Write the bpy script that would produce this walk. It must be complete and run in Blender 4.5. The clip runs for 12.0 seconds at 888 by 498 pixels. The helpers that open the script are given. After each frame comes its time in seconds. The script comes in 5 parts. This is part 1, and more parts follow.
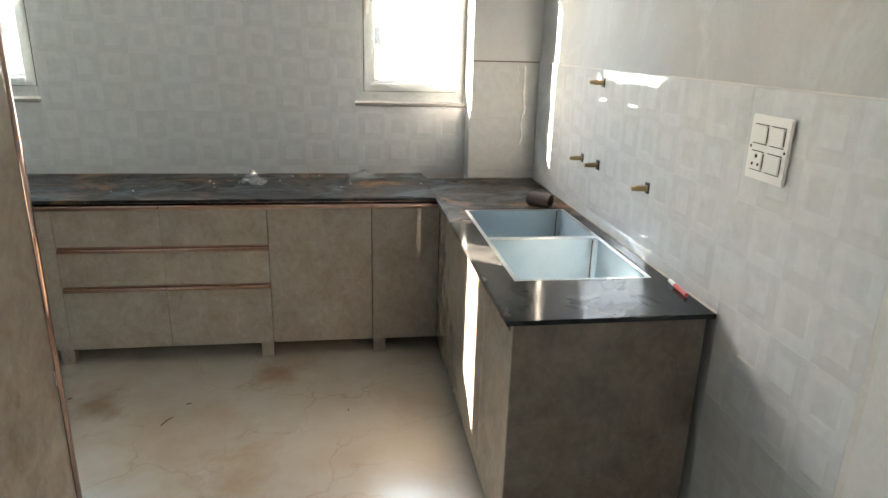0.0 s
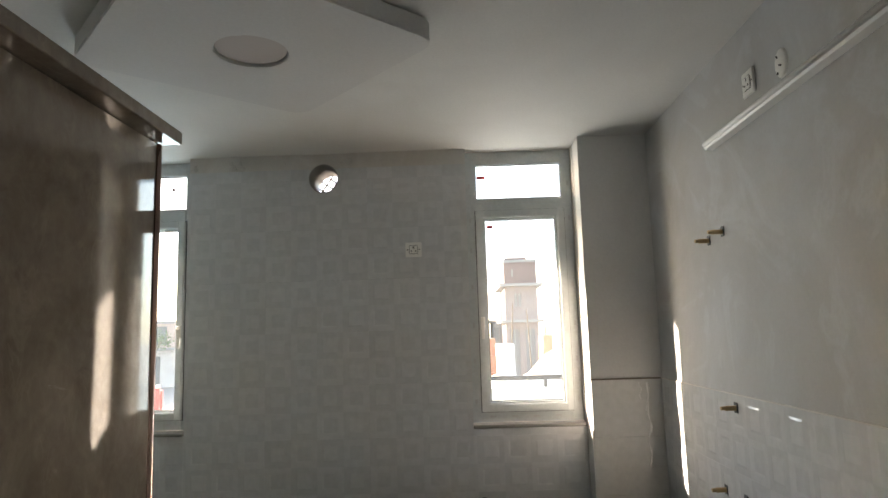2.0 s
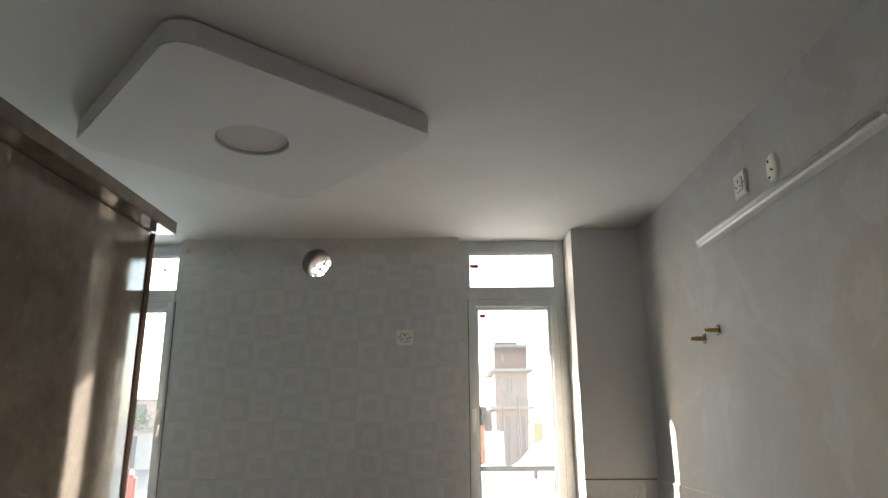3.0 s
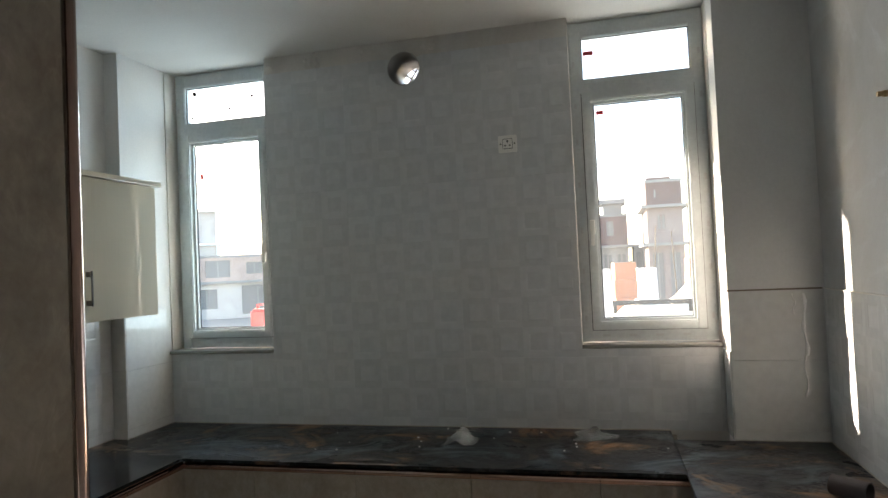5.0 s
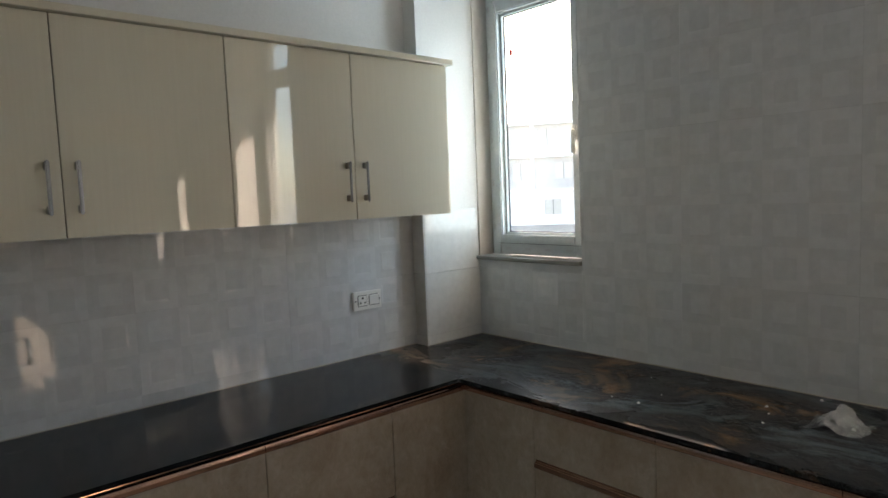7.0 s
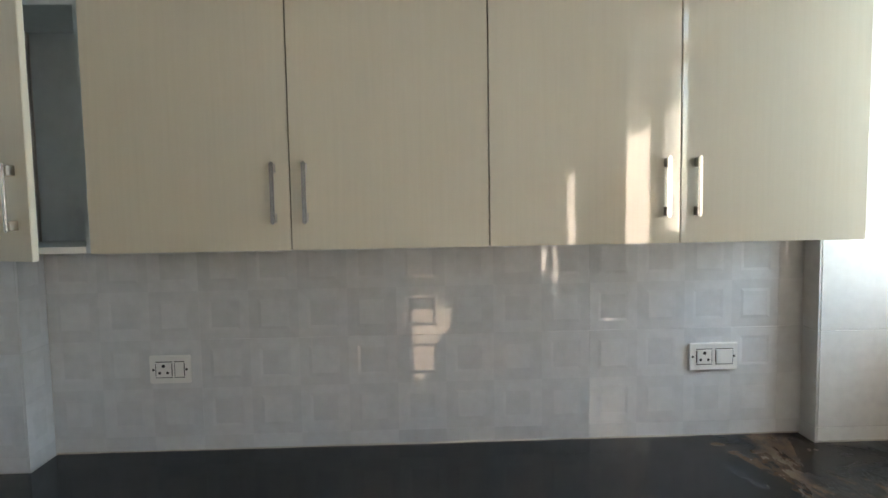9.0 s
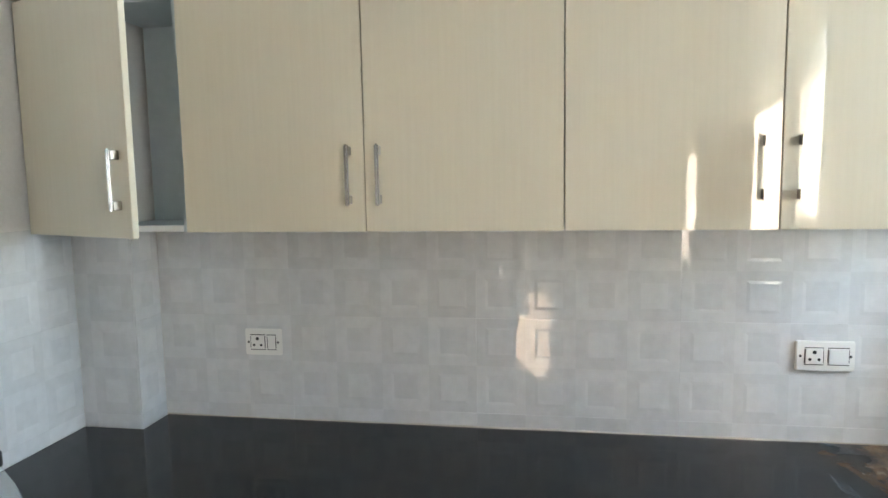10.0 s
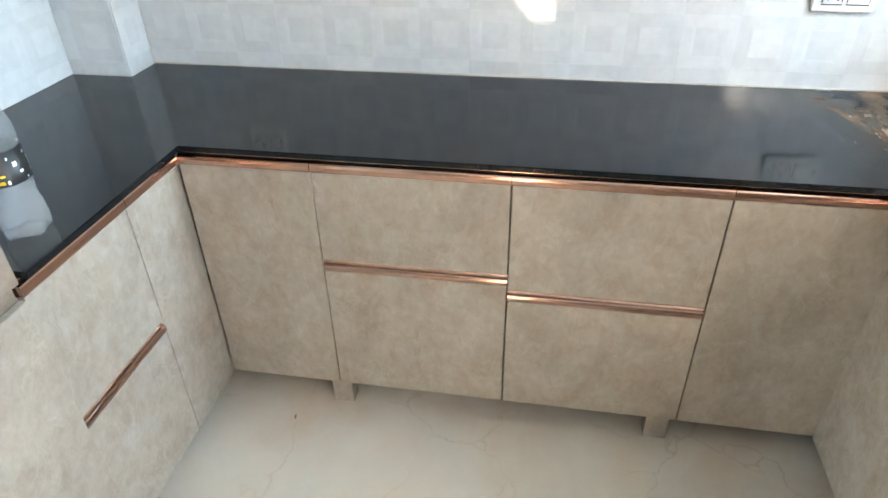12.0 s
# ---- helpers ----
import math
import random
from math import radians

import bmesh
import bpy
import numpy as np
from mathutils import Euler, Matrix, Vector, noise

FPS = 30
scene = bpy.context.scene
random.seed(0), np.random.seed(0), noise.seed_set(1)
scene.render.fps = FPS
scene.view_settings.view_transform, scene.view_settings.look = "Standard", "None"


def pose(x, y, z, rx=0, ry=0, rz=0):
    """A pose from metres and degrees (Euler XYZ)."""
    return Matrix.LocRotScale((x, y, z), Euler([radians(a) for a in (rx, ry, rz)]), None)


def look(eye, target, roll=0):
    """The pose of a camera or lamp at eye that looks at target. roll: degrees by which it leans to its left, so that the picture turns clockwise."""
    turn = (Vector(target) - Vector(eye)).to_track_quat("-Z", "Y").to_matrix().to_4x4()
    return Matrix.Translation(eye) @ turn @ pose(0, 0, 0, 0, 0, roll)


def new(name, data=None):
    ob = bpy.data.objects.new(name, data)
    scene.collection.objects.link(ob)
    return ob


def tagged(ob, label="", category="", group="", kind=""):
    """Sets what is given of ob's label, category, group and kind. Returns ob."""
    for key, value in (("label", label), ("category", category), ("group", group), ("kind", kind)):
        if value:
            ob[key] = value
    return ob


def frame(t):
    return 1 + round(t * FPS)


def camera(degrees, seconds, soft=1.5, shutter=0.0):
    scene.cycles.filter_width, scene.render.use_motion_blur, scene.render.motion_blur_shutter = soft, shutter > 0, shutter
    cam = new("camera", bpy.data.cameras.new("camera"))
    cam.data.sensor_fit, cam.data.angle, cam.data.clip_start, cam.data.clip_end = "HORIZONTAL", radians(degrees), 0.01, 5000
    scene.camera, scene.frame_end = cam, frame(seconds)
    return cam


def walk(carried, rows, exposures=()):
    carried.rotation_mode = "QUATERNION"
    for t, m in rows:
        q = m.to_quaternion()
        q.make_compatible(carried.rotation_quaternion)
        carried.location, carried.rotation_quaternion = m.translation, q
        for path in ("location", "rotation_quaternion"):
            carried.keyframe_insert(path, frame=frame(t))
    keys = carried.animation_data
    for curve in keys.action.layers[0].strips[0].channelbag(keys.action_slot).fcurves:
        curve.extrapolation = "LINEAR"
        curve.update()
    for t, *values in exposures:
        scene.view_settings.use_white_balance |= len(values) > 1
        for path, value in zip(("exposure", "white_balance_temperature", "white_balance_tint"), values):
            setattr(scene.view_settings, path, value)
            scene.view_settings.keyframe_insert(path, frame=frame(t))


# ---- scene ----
cam = camera(69.0, 12.0)
PATH = [
    (0, (0.043, -0.271, 1.592), (0.329, 1.614, 0.988), 1.5),
    (0.5, (0.028, -0.268, 1.627), (0.216, 1.66, 1.128), 0.0),
    (1, (0.035, -0.24, 1.687), (0.06, 1.747, 1.463), -0.8),
    (1.5, (0.03, -0.243, 1.752), (-0.002, 1.755, 1.822), -1.5),
    (2, (0.049, -0.232, 1.774), (-0.005, 1.75, 2.037), -1.7),
    (2.5, (0.047, -0.24, 1.808), (-0.021, 1.706, 2.266), -0.6),
    (2.7, (0.039, -0.229, 1.815), (0.023, 1.704, 2.33), -0.5),
    (4.5, (0.108, 0.039, 1.776), (-0.102, 2.012, 2.027), -0.2),
    (5, (0.218, 0.299, 1.667), (-0.267, 2.238, 1.725), -2.6),
    (5.5, (0.362, 0.494, 1.648), (-0.634, 2.222, 1.497), 1.7),
    (6, (0.361, 0.72, 1.582), (-0.946, 2.214, 1.336), 1.3),
    (6.5, (0.238, 0.976, 1.585), (-1.046, 2.506, 1.48), 1.6),
    (7, (0.143, 1.178, 1.582), (-1.347, 2.5, 1.414), -2.3),
    (7.5, (0.087, 1.418, 1.594), (-1.692, 2.33, 1.516), -2.9),
    (7.7, (0.038, 1.491, 1.591), (-1.828, 2.202, 1.481), -3.0),
    (9.3, (-0.364, 2.015, 1.645), (-2.352, 1.9, 1.462), 0.0),
    (9.5, (-0.377, 2.051, 1.654), (-2.35, 1.8, 1.447), -0.0),
    (10, (-0.353, 2.081, 1.627), (-2.316, 1.76, 1.417), -1.0),
    (10.5, (-0.36, 2.055, 1.593), (-2.279, 1.792, 1.095), -0.2),
    (11, (-0.362, 2.052, 1.556), (-2.2, 1.854, 0.793), -0.4),
    (11.5, (-0.352, 2.091, 1.52), (-2.047, 1.858, 0.484), -1.1),
    (12, (-0.364, 2.124, 1.52), (-1.999, 1.823, 0.408), -1.2),
]
walk(cam, [(t, look(eye, target, roll)) for t, eye, target, roll in PATH],
     exposures=[(0.0, 4.32, 7350, 15), (0.5, 4.26, 7150, 13), (1.0, 3.58, 7200, 14.5), (1.5, 3.07, 7500, 17), (2.5, 3.05, 7750, 19), (4.5, 2.95, 7200, 15.5), (5.0, 2.83, 7250, 16.5),
                (5.5, 2.98, 7500, 18), (6.0, 3.32, 7600, 19), (6.5, 3.2, 7550, 19.5), (7.5, 3.0, 7500, 20), (9.5, 4.26, 7500, 19), (10.0, 4.55, 7450, 18.5), (10.5, 4.65, 7400, 18), (11.5, 5.38, 7200, 18), (12.0, 5.6, 7000, 15)])

# ---- daylight ----
SUN_ELEVATION, SUN_TURN = 22.0, -55.4
world = bpy.data.worlds.new("world")
scene.world = world
world.use_nodes = True
sky = world.node_tree.nodes.new("ShaderNodeTexSky")
sky.sky_type = "NISHITA"
sky.sun_disc = False
sky.sun_elevation, sky.sun_rotation = radians(SUN_ELEVATION), radians(SUN_TURN)
background = world.node_tree.nodes["Background"]
background.inputs["Strength"].default_value = 0.15
world.node_tree.links.new(sky.outputs["Color"], background.inputs["Color"])
sun = new("sun", bpy.data.lights.new("sun", "SUN"))
sun.data.energy, sun.data.angle, sun.data.color = 5.0, radians(0.5), (1.0, 0.93, 0.82)
_s = Vector((math.sin(radians(SUN_TURN)) * math.cos(radians(SUN_ELEVATION)),
             math.cos(radians(SUN_TURN)) * math.cos(radians(SUN_ELEVATION)), math.sin(radians(SUN_ELEVATION))))
sun.matrix_world = look(_s * 30, (0, 0, 0))


def skylight(name, eye, target, w, h, watts, colour, spread=180.0):
    """Sky light entering through an opening."""
    ob = new(name, bpy.data.lights.new(name, "AREA"))
    ob.data.shape, ob.data.size, ob.data.size_y = "RECTANGLE", w, h
    ob.data.energy, ob.data.color, ob.data.spread = watts, colour, radians(spread)
    ob.matrix_world = look(eye, target)


skylight("skylight_wide_window", (0.40, 3.70, 2.03), (0.40, 0, 2.03), 0.58, 1.50, 1.4, (0.74, 0.89, 1.0), 150.0)
skylight("skylight_narrow_window", (-1.885, 3.70, 2.03), (-1.885, 0, 2.03), 0.58, 1.50, 1.9, (0.50, 0.78, 1.0), 150.0)
# fill lamp in an unseen opening, added to brighten the kitchen from behind
skylight("fill_next_room", (1.30, -1.90, 1.0), (0, -1.90, 1.0), 1.5, 1.8, 0.25, (1.0, 0.93, 0.84))

# ---- measures of the kitchen ----
XE, XW, YN, YS = 1.10, -2.29, 3.50, 0.605          # tiled faces of the walls
CEIL, TOP, SLAB = 2.868, 0.86, 0.015               # ceiling, worktop, its thickness
TILE_TOP = 1.506
NF, WF, SF, EF = 2.897, -1.706, 1.196, 0.494       # fronts of the base cabinets

# ---- materials ----


def material(name, base=(0.5, 0.5, 0.5), rough=0.5, metal=0.0, **more):
    """A node material with its Principled shader; returns the material, its nodes, links and shader."""
    m = bpy.data.materials.new(name)
    m.use_nodes = True
    nt = m.node_tree
    b = nt.nodes["Principled BSDF"]
    b.inputs["Base Color"].default_value = (*base, 1)
    b.inputs["Roughness"].default_value = rough
    b.inputs["Metallic"].default_value = metal
    for key, value in more.items():
        b.inputs[key.replace("_", " ")].default_value = value
    return m, nt.nodes, nt.links, b


def coords(nodes, links, scale=(1, 1, 1), kind="Object"):
    if kind == "World":
        src = nodes.new("ShaderNodeNewGeometry").outputs["Position"]
    else:
        src = nodes.new("ShaderNodeTexCoord").outputs[kind]
    mp = nodes.new("ShaderNodeMapping")
    mp.inputs["Scale"].default_value = scale
    links.new(src, mp.inputs["Vector"])
    return mp.outputs["Vector"]


def noise_tex(nodes, links, vec, scale, detail=4.0, rough=0.55, distortion=0.0):
    n = nodes.new("ShaderNodeTexNoise")
    n.inputs["Scale"].default_value, n.inputs["Detail"].default_value = scale, detail
    n.inputs["Roughness"].default_value, n.inputs["Distortion"].default_value = rough, distortion
    links.new(vec, n.inputs["Vector"])
    return n.outputs["Fac"]


def ramp(nodes, links, fac, stops):
    r = nodes.new("ShaderNodeValToRGB")
    els = r.color_ramp.elements
    els[0].position, els[1].position = stops[0][0], stops[-1][0]
    for p, c in stops[1:-1]:
        els.new(p)
    for e, (p, c) in zip(els, stops):
        e.position = p
        e.color = (*c, 1) if not isinstance(c, (int, float)) else (c, c, c, 1)
    links.new(fac, r.inputs["Fac"])
    return r.outputs["Color"]


def mix(nodes, links, fac, a, b, mode="MIX"):
    m = nodes.new("ShaderNodeMix")
    m.data_type, m.blend_type = "RGBA", mode
    for sock, val in ((m.inputs[0], fac), (m.inputs[6], a), (m.inputs[7], b)):
        if isinstance(val, (int, float)):
            sock.default_value = val
        elif isinstance(val, tuple):
            sock.default_value = (*val, 1)
        else:
            links.new(val, sock)
    return m.outputs[2]


def bump(nodes, links, b, height, strength=0.2, distance=0.002):
    n = nodes.new("ShaderNodeBump")
    n.inputs["Strength"].default_value, n.inputs["Distance"].default_value = strength, distance
    links.new(height, n.inputs["Height"])
    links.new(n.outputs["Normal"], b.inputs["Normal"])


def make_laminate(name, dark, light, rough):
    """Stone-look laminate: low clouds, fine mottling, short pale feathered strokes and a few scuffs."""
    m, n, l, b = material(name, light, rough)
    v = coords(n, l, kind="World")
    big = noise_tex(n, l, v, 7.0, 7, 0.64, 0.5)
    c = ramp(n, l, big, [(0.32, dark), (0.50, tuple((p + q) / 2 for p, q in zip(dark, light))), (0.70, light)])
    small = noise_tex(n, l, coords(n, l, (1.0, 1.0, 0.7), "World"), 38, 6, 0.66, 0.6)
    c = mix(n, l, 1.0, c, ramp(n, l, small, [(0.34, (0.90, 0.885, 0.865)), (0.66, (1.07, 1.07, 1.07))]), "MULTIPLY")
    stroke = noise_tex(n, l, coords(n, l, (1.0, 1.0, 0.6), "World"), 12, 4, 0.6, 1.5)
    feather = ramp(n, l, stroke, [(0.45, 0.0), (0.50, 0.20), (0.55, 0.0)])
    gate = n.new("ShaderNodeMath")
    gate.operation = "MULTIPLY"
    l.new(feather, gate.inputs[0])
    l.new(ramp(n, l, noise_tex(n, l, v, 11, 2), [(0.48, 0.0), (0.62, 1.0)]), gate.inputs[1])
    c = mix(n, l, gate.outputs[0], c, tuple(1.35 * x for x in light))
    scuff = noise_tex(n, l, coords(n, l, (1.0, 1.0, 7.0), "World"), 6.0, 3, 0.6, 0.8)
    c = mix(n, l, ramp(n, l, scuff, [(0.70, 0.0), (0.80, 0.25)]), c, (0.52, 0.48, 0.43))
    l.new(c, b.inputs["Base Color"])
    smear = noise_tex(n, l, v, 3.0, 3)
    l.new(ramp(n, l, smear, [(0.3, rough * 0.7), (0.7, rough * 1.5)]), b.inputs["Roughness"])
    bump(n, l, b, small, 0.02, 0.001)
    return m


# one laminate twice; the second has shade put into its colour
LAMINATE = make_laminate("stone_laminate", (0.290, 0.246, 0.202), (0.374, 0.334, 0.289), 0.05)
SHADED_LAMINATE = make_laminate("shaded_gloss_laminate", (0.165, 0.128, 0.097), (0.262, 0.214, 0.170), 0.03)


def make_cream():
    m, n, l, b = material("cream_gloss", (0.70, 0.63, 0.47), 0.03, Coat_Weight=0.3, Coat_Roughness=0.02)
    v = coords(n, l, (60, 60, 2.0), "World")
    grain = noise_tex(n, l, v, 1.6, 4, 0.6)
    l.new(ramp(n, l, grain, [(0.3, (0.655, 0.600, 0.478)), (0.7, (0.680, 0.625, 0.503))]), b.inputs["Base Color"])
    wave = noise_tex(n, l, coords(n, l, kind="World"), 9, 2)
    bump(n, l, b, wave, 0.012, 0.002)
    return m


CREAM = make_cream()


def make_copper():
    m, n, l, b = material("copper_profile", (0.52, 0.335, 0.27), 0.15, 1.0)
    return m


COPPER = make_copper()


def make_granite(name, low, high, matt, dull, amount, from_y, to_y):
    """Polished black granite, with building dust and dried smears along the window side."""
    m, n, l, b = material(name, (0.012, 0.013, 0.014), low)
    v = coords(n, l, kind="World")
    fleck = noise_tex(n, l, v, 260, 2, 0.7)
    stone = ramp(n, l, fleck, [(0.35, (0.005, 0.006, 0.007)), (0.62, (0.011, 0.012, 0.014)), (0.75, (0.035, 0.036, 0.038))])
    sep = n.new("ShaderNodeSeparateXYZ")
    l.new(n.new("ShaderNodeNewGeometry").outputs["Position"], sep.inputs[0])
    rng = n.new("ShaderNodeMapRange")
    rng.inputs["From Min"].default_value, rng.inputs["From Max"].default_value = from_y, to_y
    by_sink = n.new("ShaderNodeMath")
    by_sink.operation, by_sink.inputs[1].default_value = "GREATER_THAN", 0.469
    l.new(sep.outputs["X"], by_sink.inputs[0])
    reach = n.new("ShaderNodeMath")
    reach.operation, reach.inputs[1].default_value = "MULTIPLY_ADD", 0.42
    l.new(by_sink.outputs[0], reach.inputs[0])
    l.new(sep.outputs["Y"], reach.inputs[2])
    l.new(reach.outputs[0], rng.inputs["Value"])
    patch = noise_tex(n, l, coords(n, l, (1.0, 1.35, 1), "World"), 3.0, 7, 0.66, 0.9)
    m1 = n.new("ShaderNodeMath")
    m1.operation = "MULTIPLY"
    l.new(ramp(n, l, patch, [(0.34, 0.10 * amount), (0.48, 0.60 * amount), (0.62, amount)]), m1.inputs[0])
    l.new(rng.outputs["Result"], m1.inputs[1])
    tone = noise_tex(n, l, coords(n, l, (1.0, 1.25, 1), "World"), 2.6, 8, 0.66, 0.9)
    dust = ramp(n, l, tone, [(0.30, (0.19, 0.245, 0.285)), (0.40, (0.10, 0.125, 0.14)), (0.46, (0.014, 0.014, 0.015)), (0.53, (0.030, 0.022, 0.016)), (0.60, (0.28, 0.148, 0.072)), (0.70, (0.36, 0.27, 0.19)), (0.80, (0.44, 0.39, 0.34))])
    streak = noise_tex(n, l, coords(n, l, (1.5, 3.0, 1), "World"), 6.0, 8, 0.74, 2.2)
    m3 = n.new("ShaderNodeMath")
    m3.operation = "MULTIPLY"
    l.new(ramp(n, l, streak, [(0.47, 0.0), (0.50, 0.38), (0.53, 0.05), (0.64, 0.0), (0.72, 0.7)]), m3.inputs[0])
    l.new(m1.outputs[0], m3.inputs[1])
    dust = mix(n, l, m3.outputs[0], dust, (0.42, 0.43, 0.43))
    thin = n.new("ShaderNodeMath")
    thin.operation = "MULTIPLY"
    l.new(by_sink.outputs[0], thin.inputs[0])
    l.new(ramp(n, l, noise_tex(n, l, v, 4.0, 6, 0.65, 0.8), [(0.32, 0.02), (0.68, 0.17)]), thin.inputs[1])
    stone = mix(n, l, thin.outputs[0], stone, (0.36, 0.35, 0.33))
    l.new(mix(n, l, m1.outputs[0], stone, dust), b.inputs["Base Color"])
    film = noise_tex(n, l, v, 5, 4, 0.6, 0.5)
    base_r = mix(n, l, rng.outputs["Result"], ramp(n, l, film, [(0.35, low), (0.75, high)]), (0.20, 0.20, 0.20))
    l.new(mix(n, l, m1.outputs[0], base_r, (matt, matt, matt)), b.inputs["Roughness"])
    l.new(mix(n, l, m1.outputs[0], (0.28, 0.28, 0.28), (dull, dull, dull)), b.inputs["Specular IOR Level"])
    return m


GRANITE = make_granite("black_granite", 0.07, 0.14, 0.5, 0.06, 1.0, 2.68, 3.06)


def make_tile(name, base):
    m, n, l, b = material(name, base, 0.05)
    v = coords(n, l, kind="World")
    g = noise_tex(n, l, v, 30, 3)
    lo, hi = tuple(x * 0.95 for x in base), tuple(min(1, x * 1.04) for x in base)
    r = n.new("ShaderNodeObjectInfo").outputs["Random"]
    c = ramp(n, l, g, [(0.3, lo), (0.7, hi)])
    l.new(mix(n, l, 1.0, c, ramp(n, l, r, [(0.0, 0.97), (1.0, 1.03)]), "MULTIPLY"), b.inputs["Base Color"])
    film = noise_tex(n, l, v, 2.2, 5, 0.6)
    l.new(ramp(n, l, film, [(0.35, 0.012), (0.72, 0.05)]), b.inputs["Roughness"])
    bump(n, l, b, noise_tex(n, l, v, 14, 2), 0.02, 0.002)
    return m


TILE_A = make_tile("tile_glaze", (0.645, 0.650, 0.654))
TILE_B = make_tile("tile_glaze_grey", (0.605, 0.612, 0.617))
TILE_C = make_tile("plain_tile_glaze", (0.68, 0.67, 0.645))


def make_plaster(name, base, stain, amount, rough=0.85, bumps=0.15):
    m, n, l, b = material(name, base, rough)
    v = coords(n, l, kind="World")
    big = noise_tex(n, l, v, 1.6, 6, 0.62, 0.8)
    fac = n.new("ShaderNodeMath")
    fac.operation, fac.inputs[1].default_value = "MULTIPLY", amount
    l.new(ramp(n, l, big, [(0.42, 0.0), (0.75, 1.0)]), fac.inputs[0])
    fine = noise_tex(n, l, v, 90, 4, 0.6)
    shade = ramp(n, l, fine, [(0.3, 0.96), (0.7, 1.03)])
    l.new(mix(n, l, 1.0, mix(n, l, fac.outputs[0], base, stain), shade, "MULTIPLY"), b.inputs["Base Color"])
    bump(n, l, b, noise_tex(n, l, v, 25, 5), bumps, 0.003)
    return m


PAINT = make_plaster("wall_paint", (0.66, 0.65, 0.635), (0.56, 0.54, 0.515), 0.55)


def make_brushed_paint():
    """Thin coat over old distemper: pale arcs of the brush, faint sheen."""
    m, n, l, b = material("brushed_wall_paint", (0.52, 0.515, 0.50), 0.5)
    v = coords(n, l, kind="World")
    cloud = noise_tex(n, l, v, 1.3, 5, 0.6, 1.0)
    c = ramp(n, l, cloud, [(0.34, (0.44, 0.43, 0.41)), (0.54, (0.48, 0.48, 0.475)), (0.72, (0.52, 0.53, 0.535))])
    arc = noise_tex(n, l, v, 1.7, 6, 0.58, 2.6)
    c = mix(n, l, ramp(n, l, arc, [(0.52, 0.0), (0.60, 0.35), (0.63, 0.12), (0.74, 0.5)]), c, (0.58, 0.60, 0.61))
    fine = noise_tex(n, l, v, 80, 4, 0.6)
    l.new(mix(n, l, 1.0, c, ramp(n, l, fine, [(0.3, 0.97), (0.7, 1.02)]), "MULTIPLY"), b.inputs["Base Color"])
    l.new(ramp(n, l, arc, [(0.40, 0.85), (0.66, 0.70)]), b.inputs["Roughness"])
    b.inputs["Specular IOR Level"].default_value = 0.35
    bump(n, l, b, noise_tex(n, l, v, 22, 5), 0.08, 0.003)
    return m


EAST_PAINT = make_brushed_paint()
CEILING_PAINT = make_plaster("ceiling_paint", (0.63, 0.62, 0.595), (0.53, 0.51, 0.485), 0.4)
PANEL_PAINT = make_plaster("dull_panel_paint", (0.57, 0.56, 0.545), (0.52, 0.50, 0.48), 0.4, 0.8, 0.05)
GYPSUM = make_plaster("gypsum_paint", (0.80, 0.79, 0.77), (0.74, 0.72, 0.70), 0.3, 0.8, 0.05)
CEMENT = make_plaster("bare_cement", (0.66, 0.64, 0.61), (0.40, 0.34, 0.29), 0.6, 0.95, 0.6)


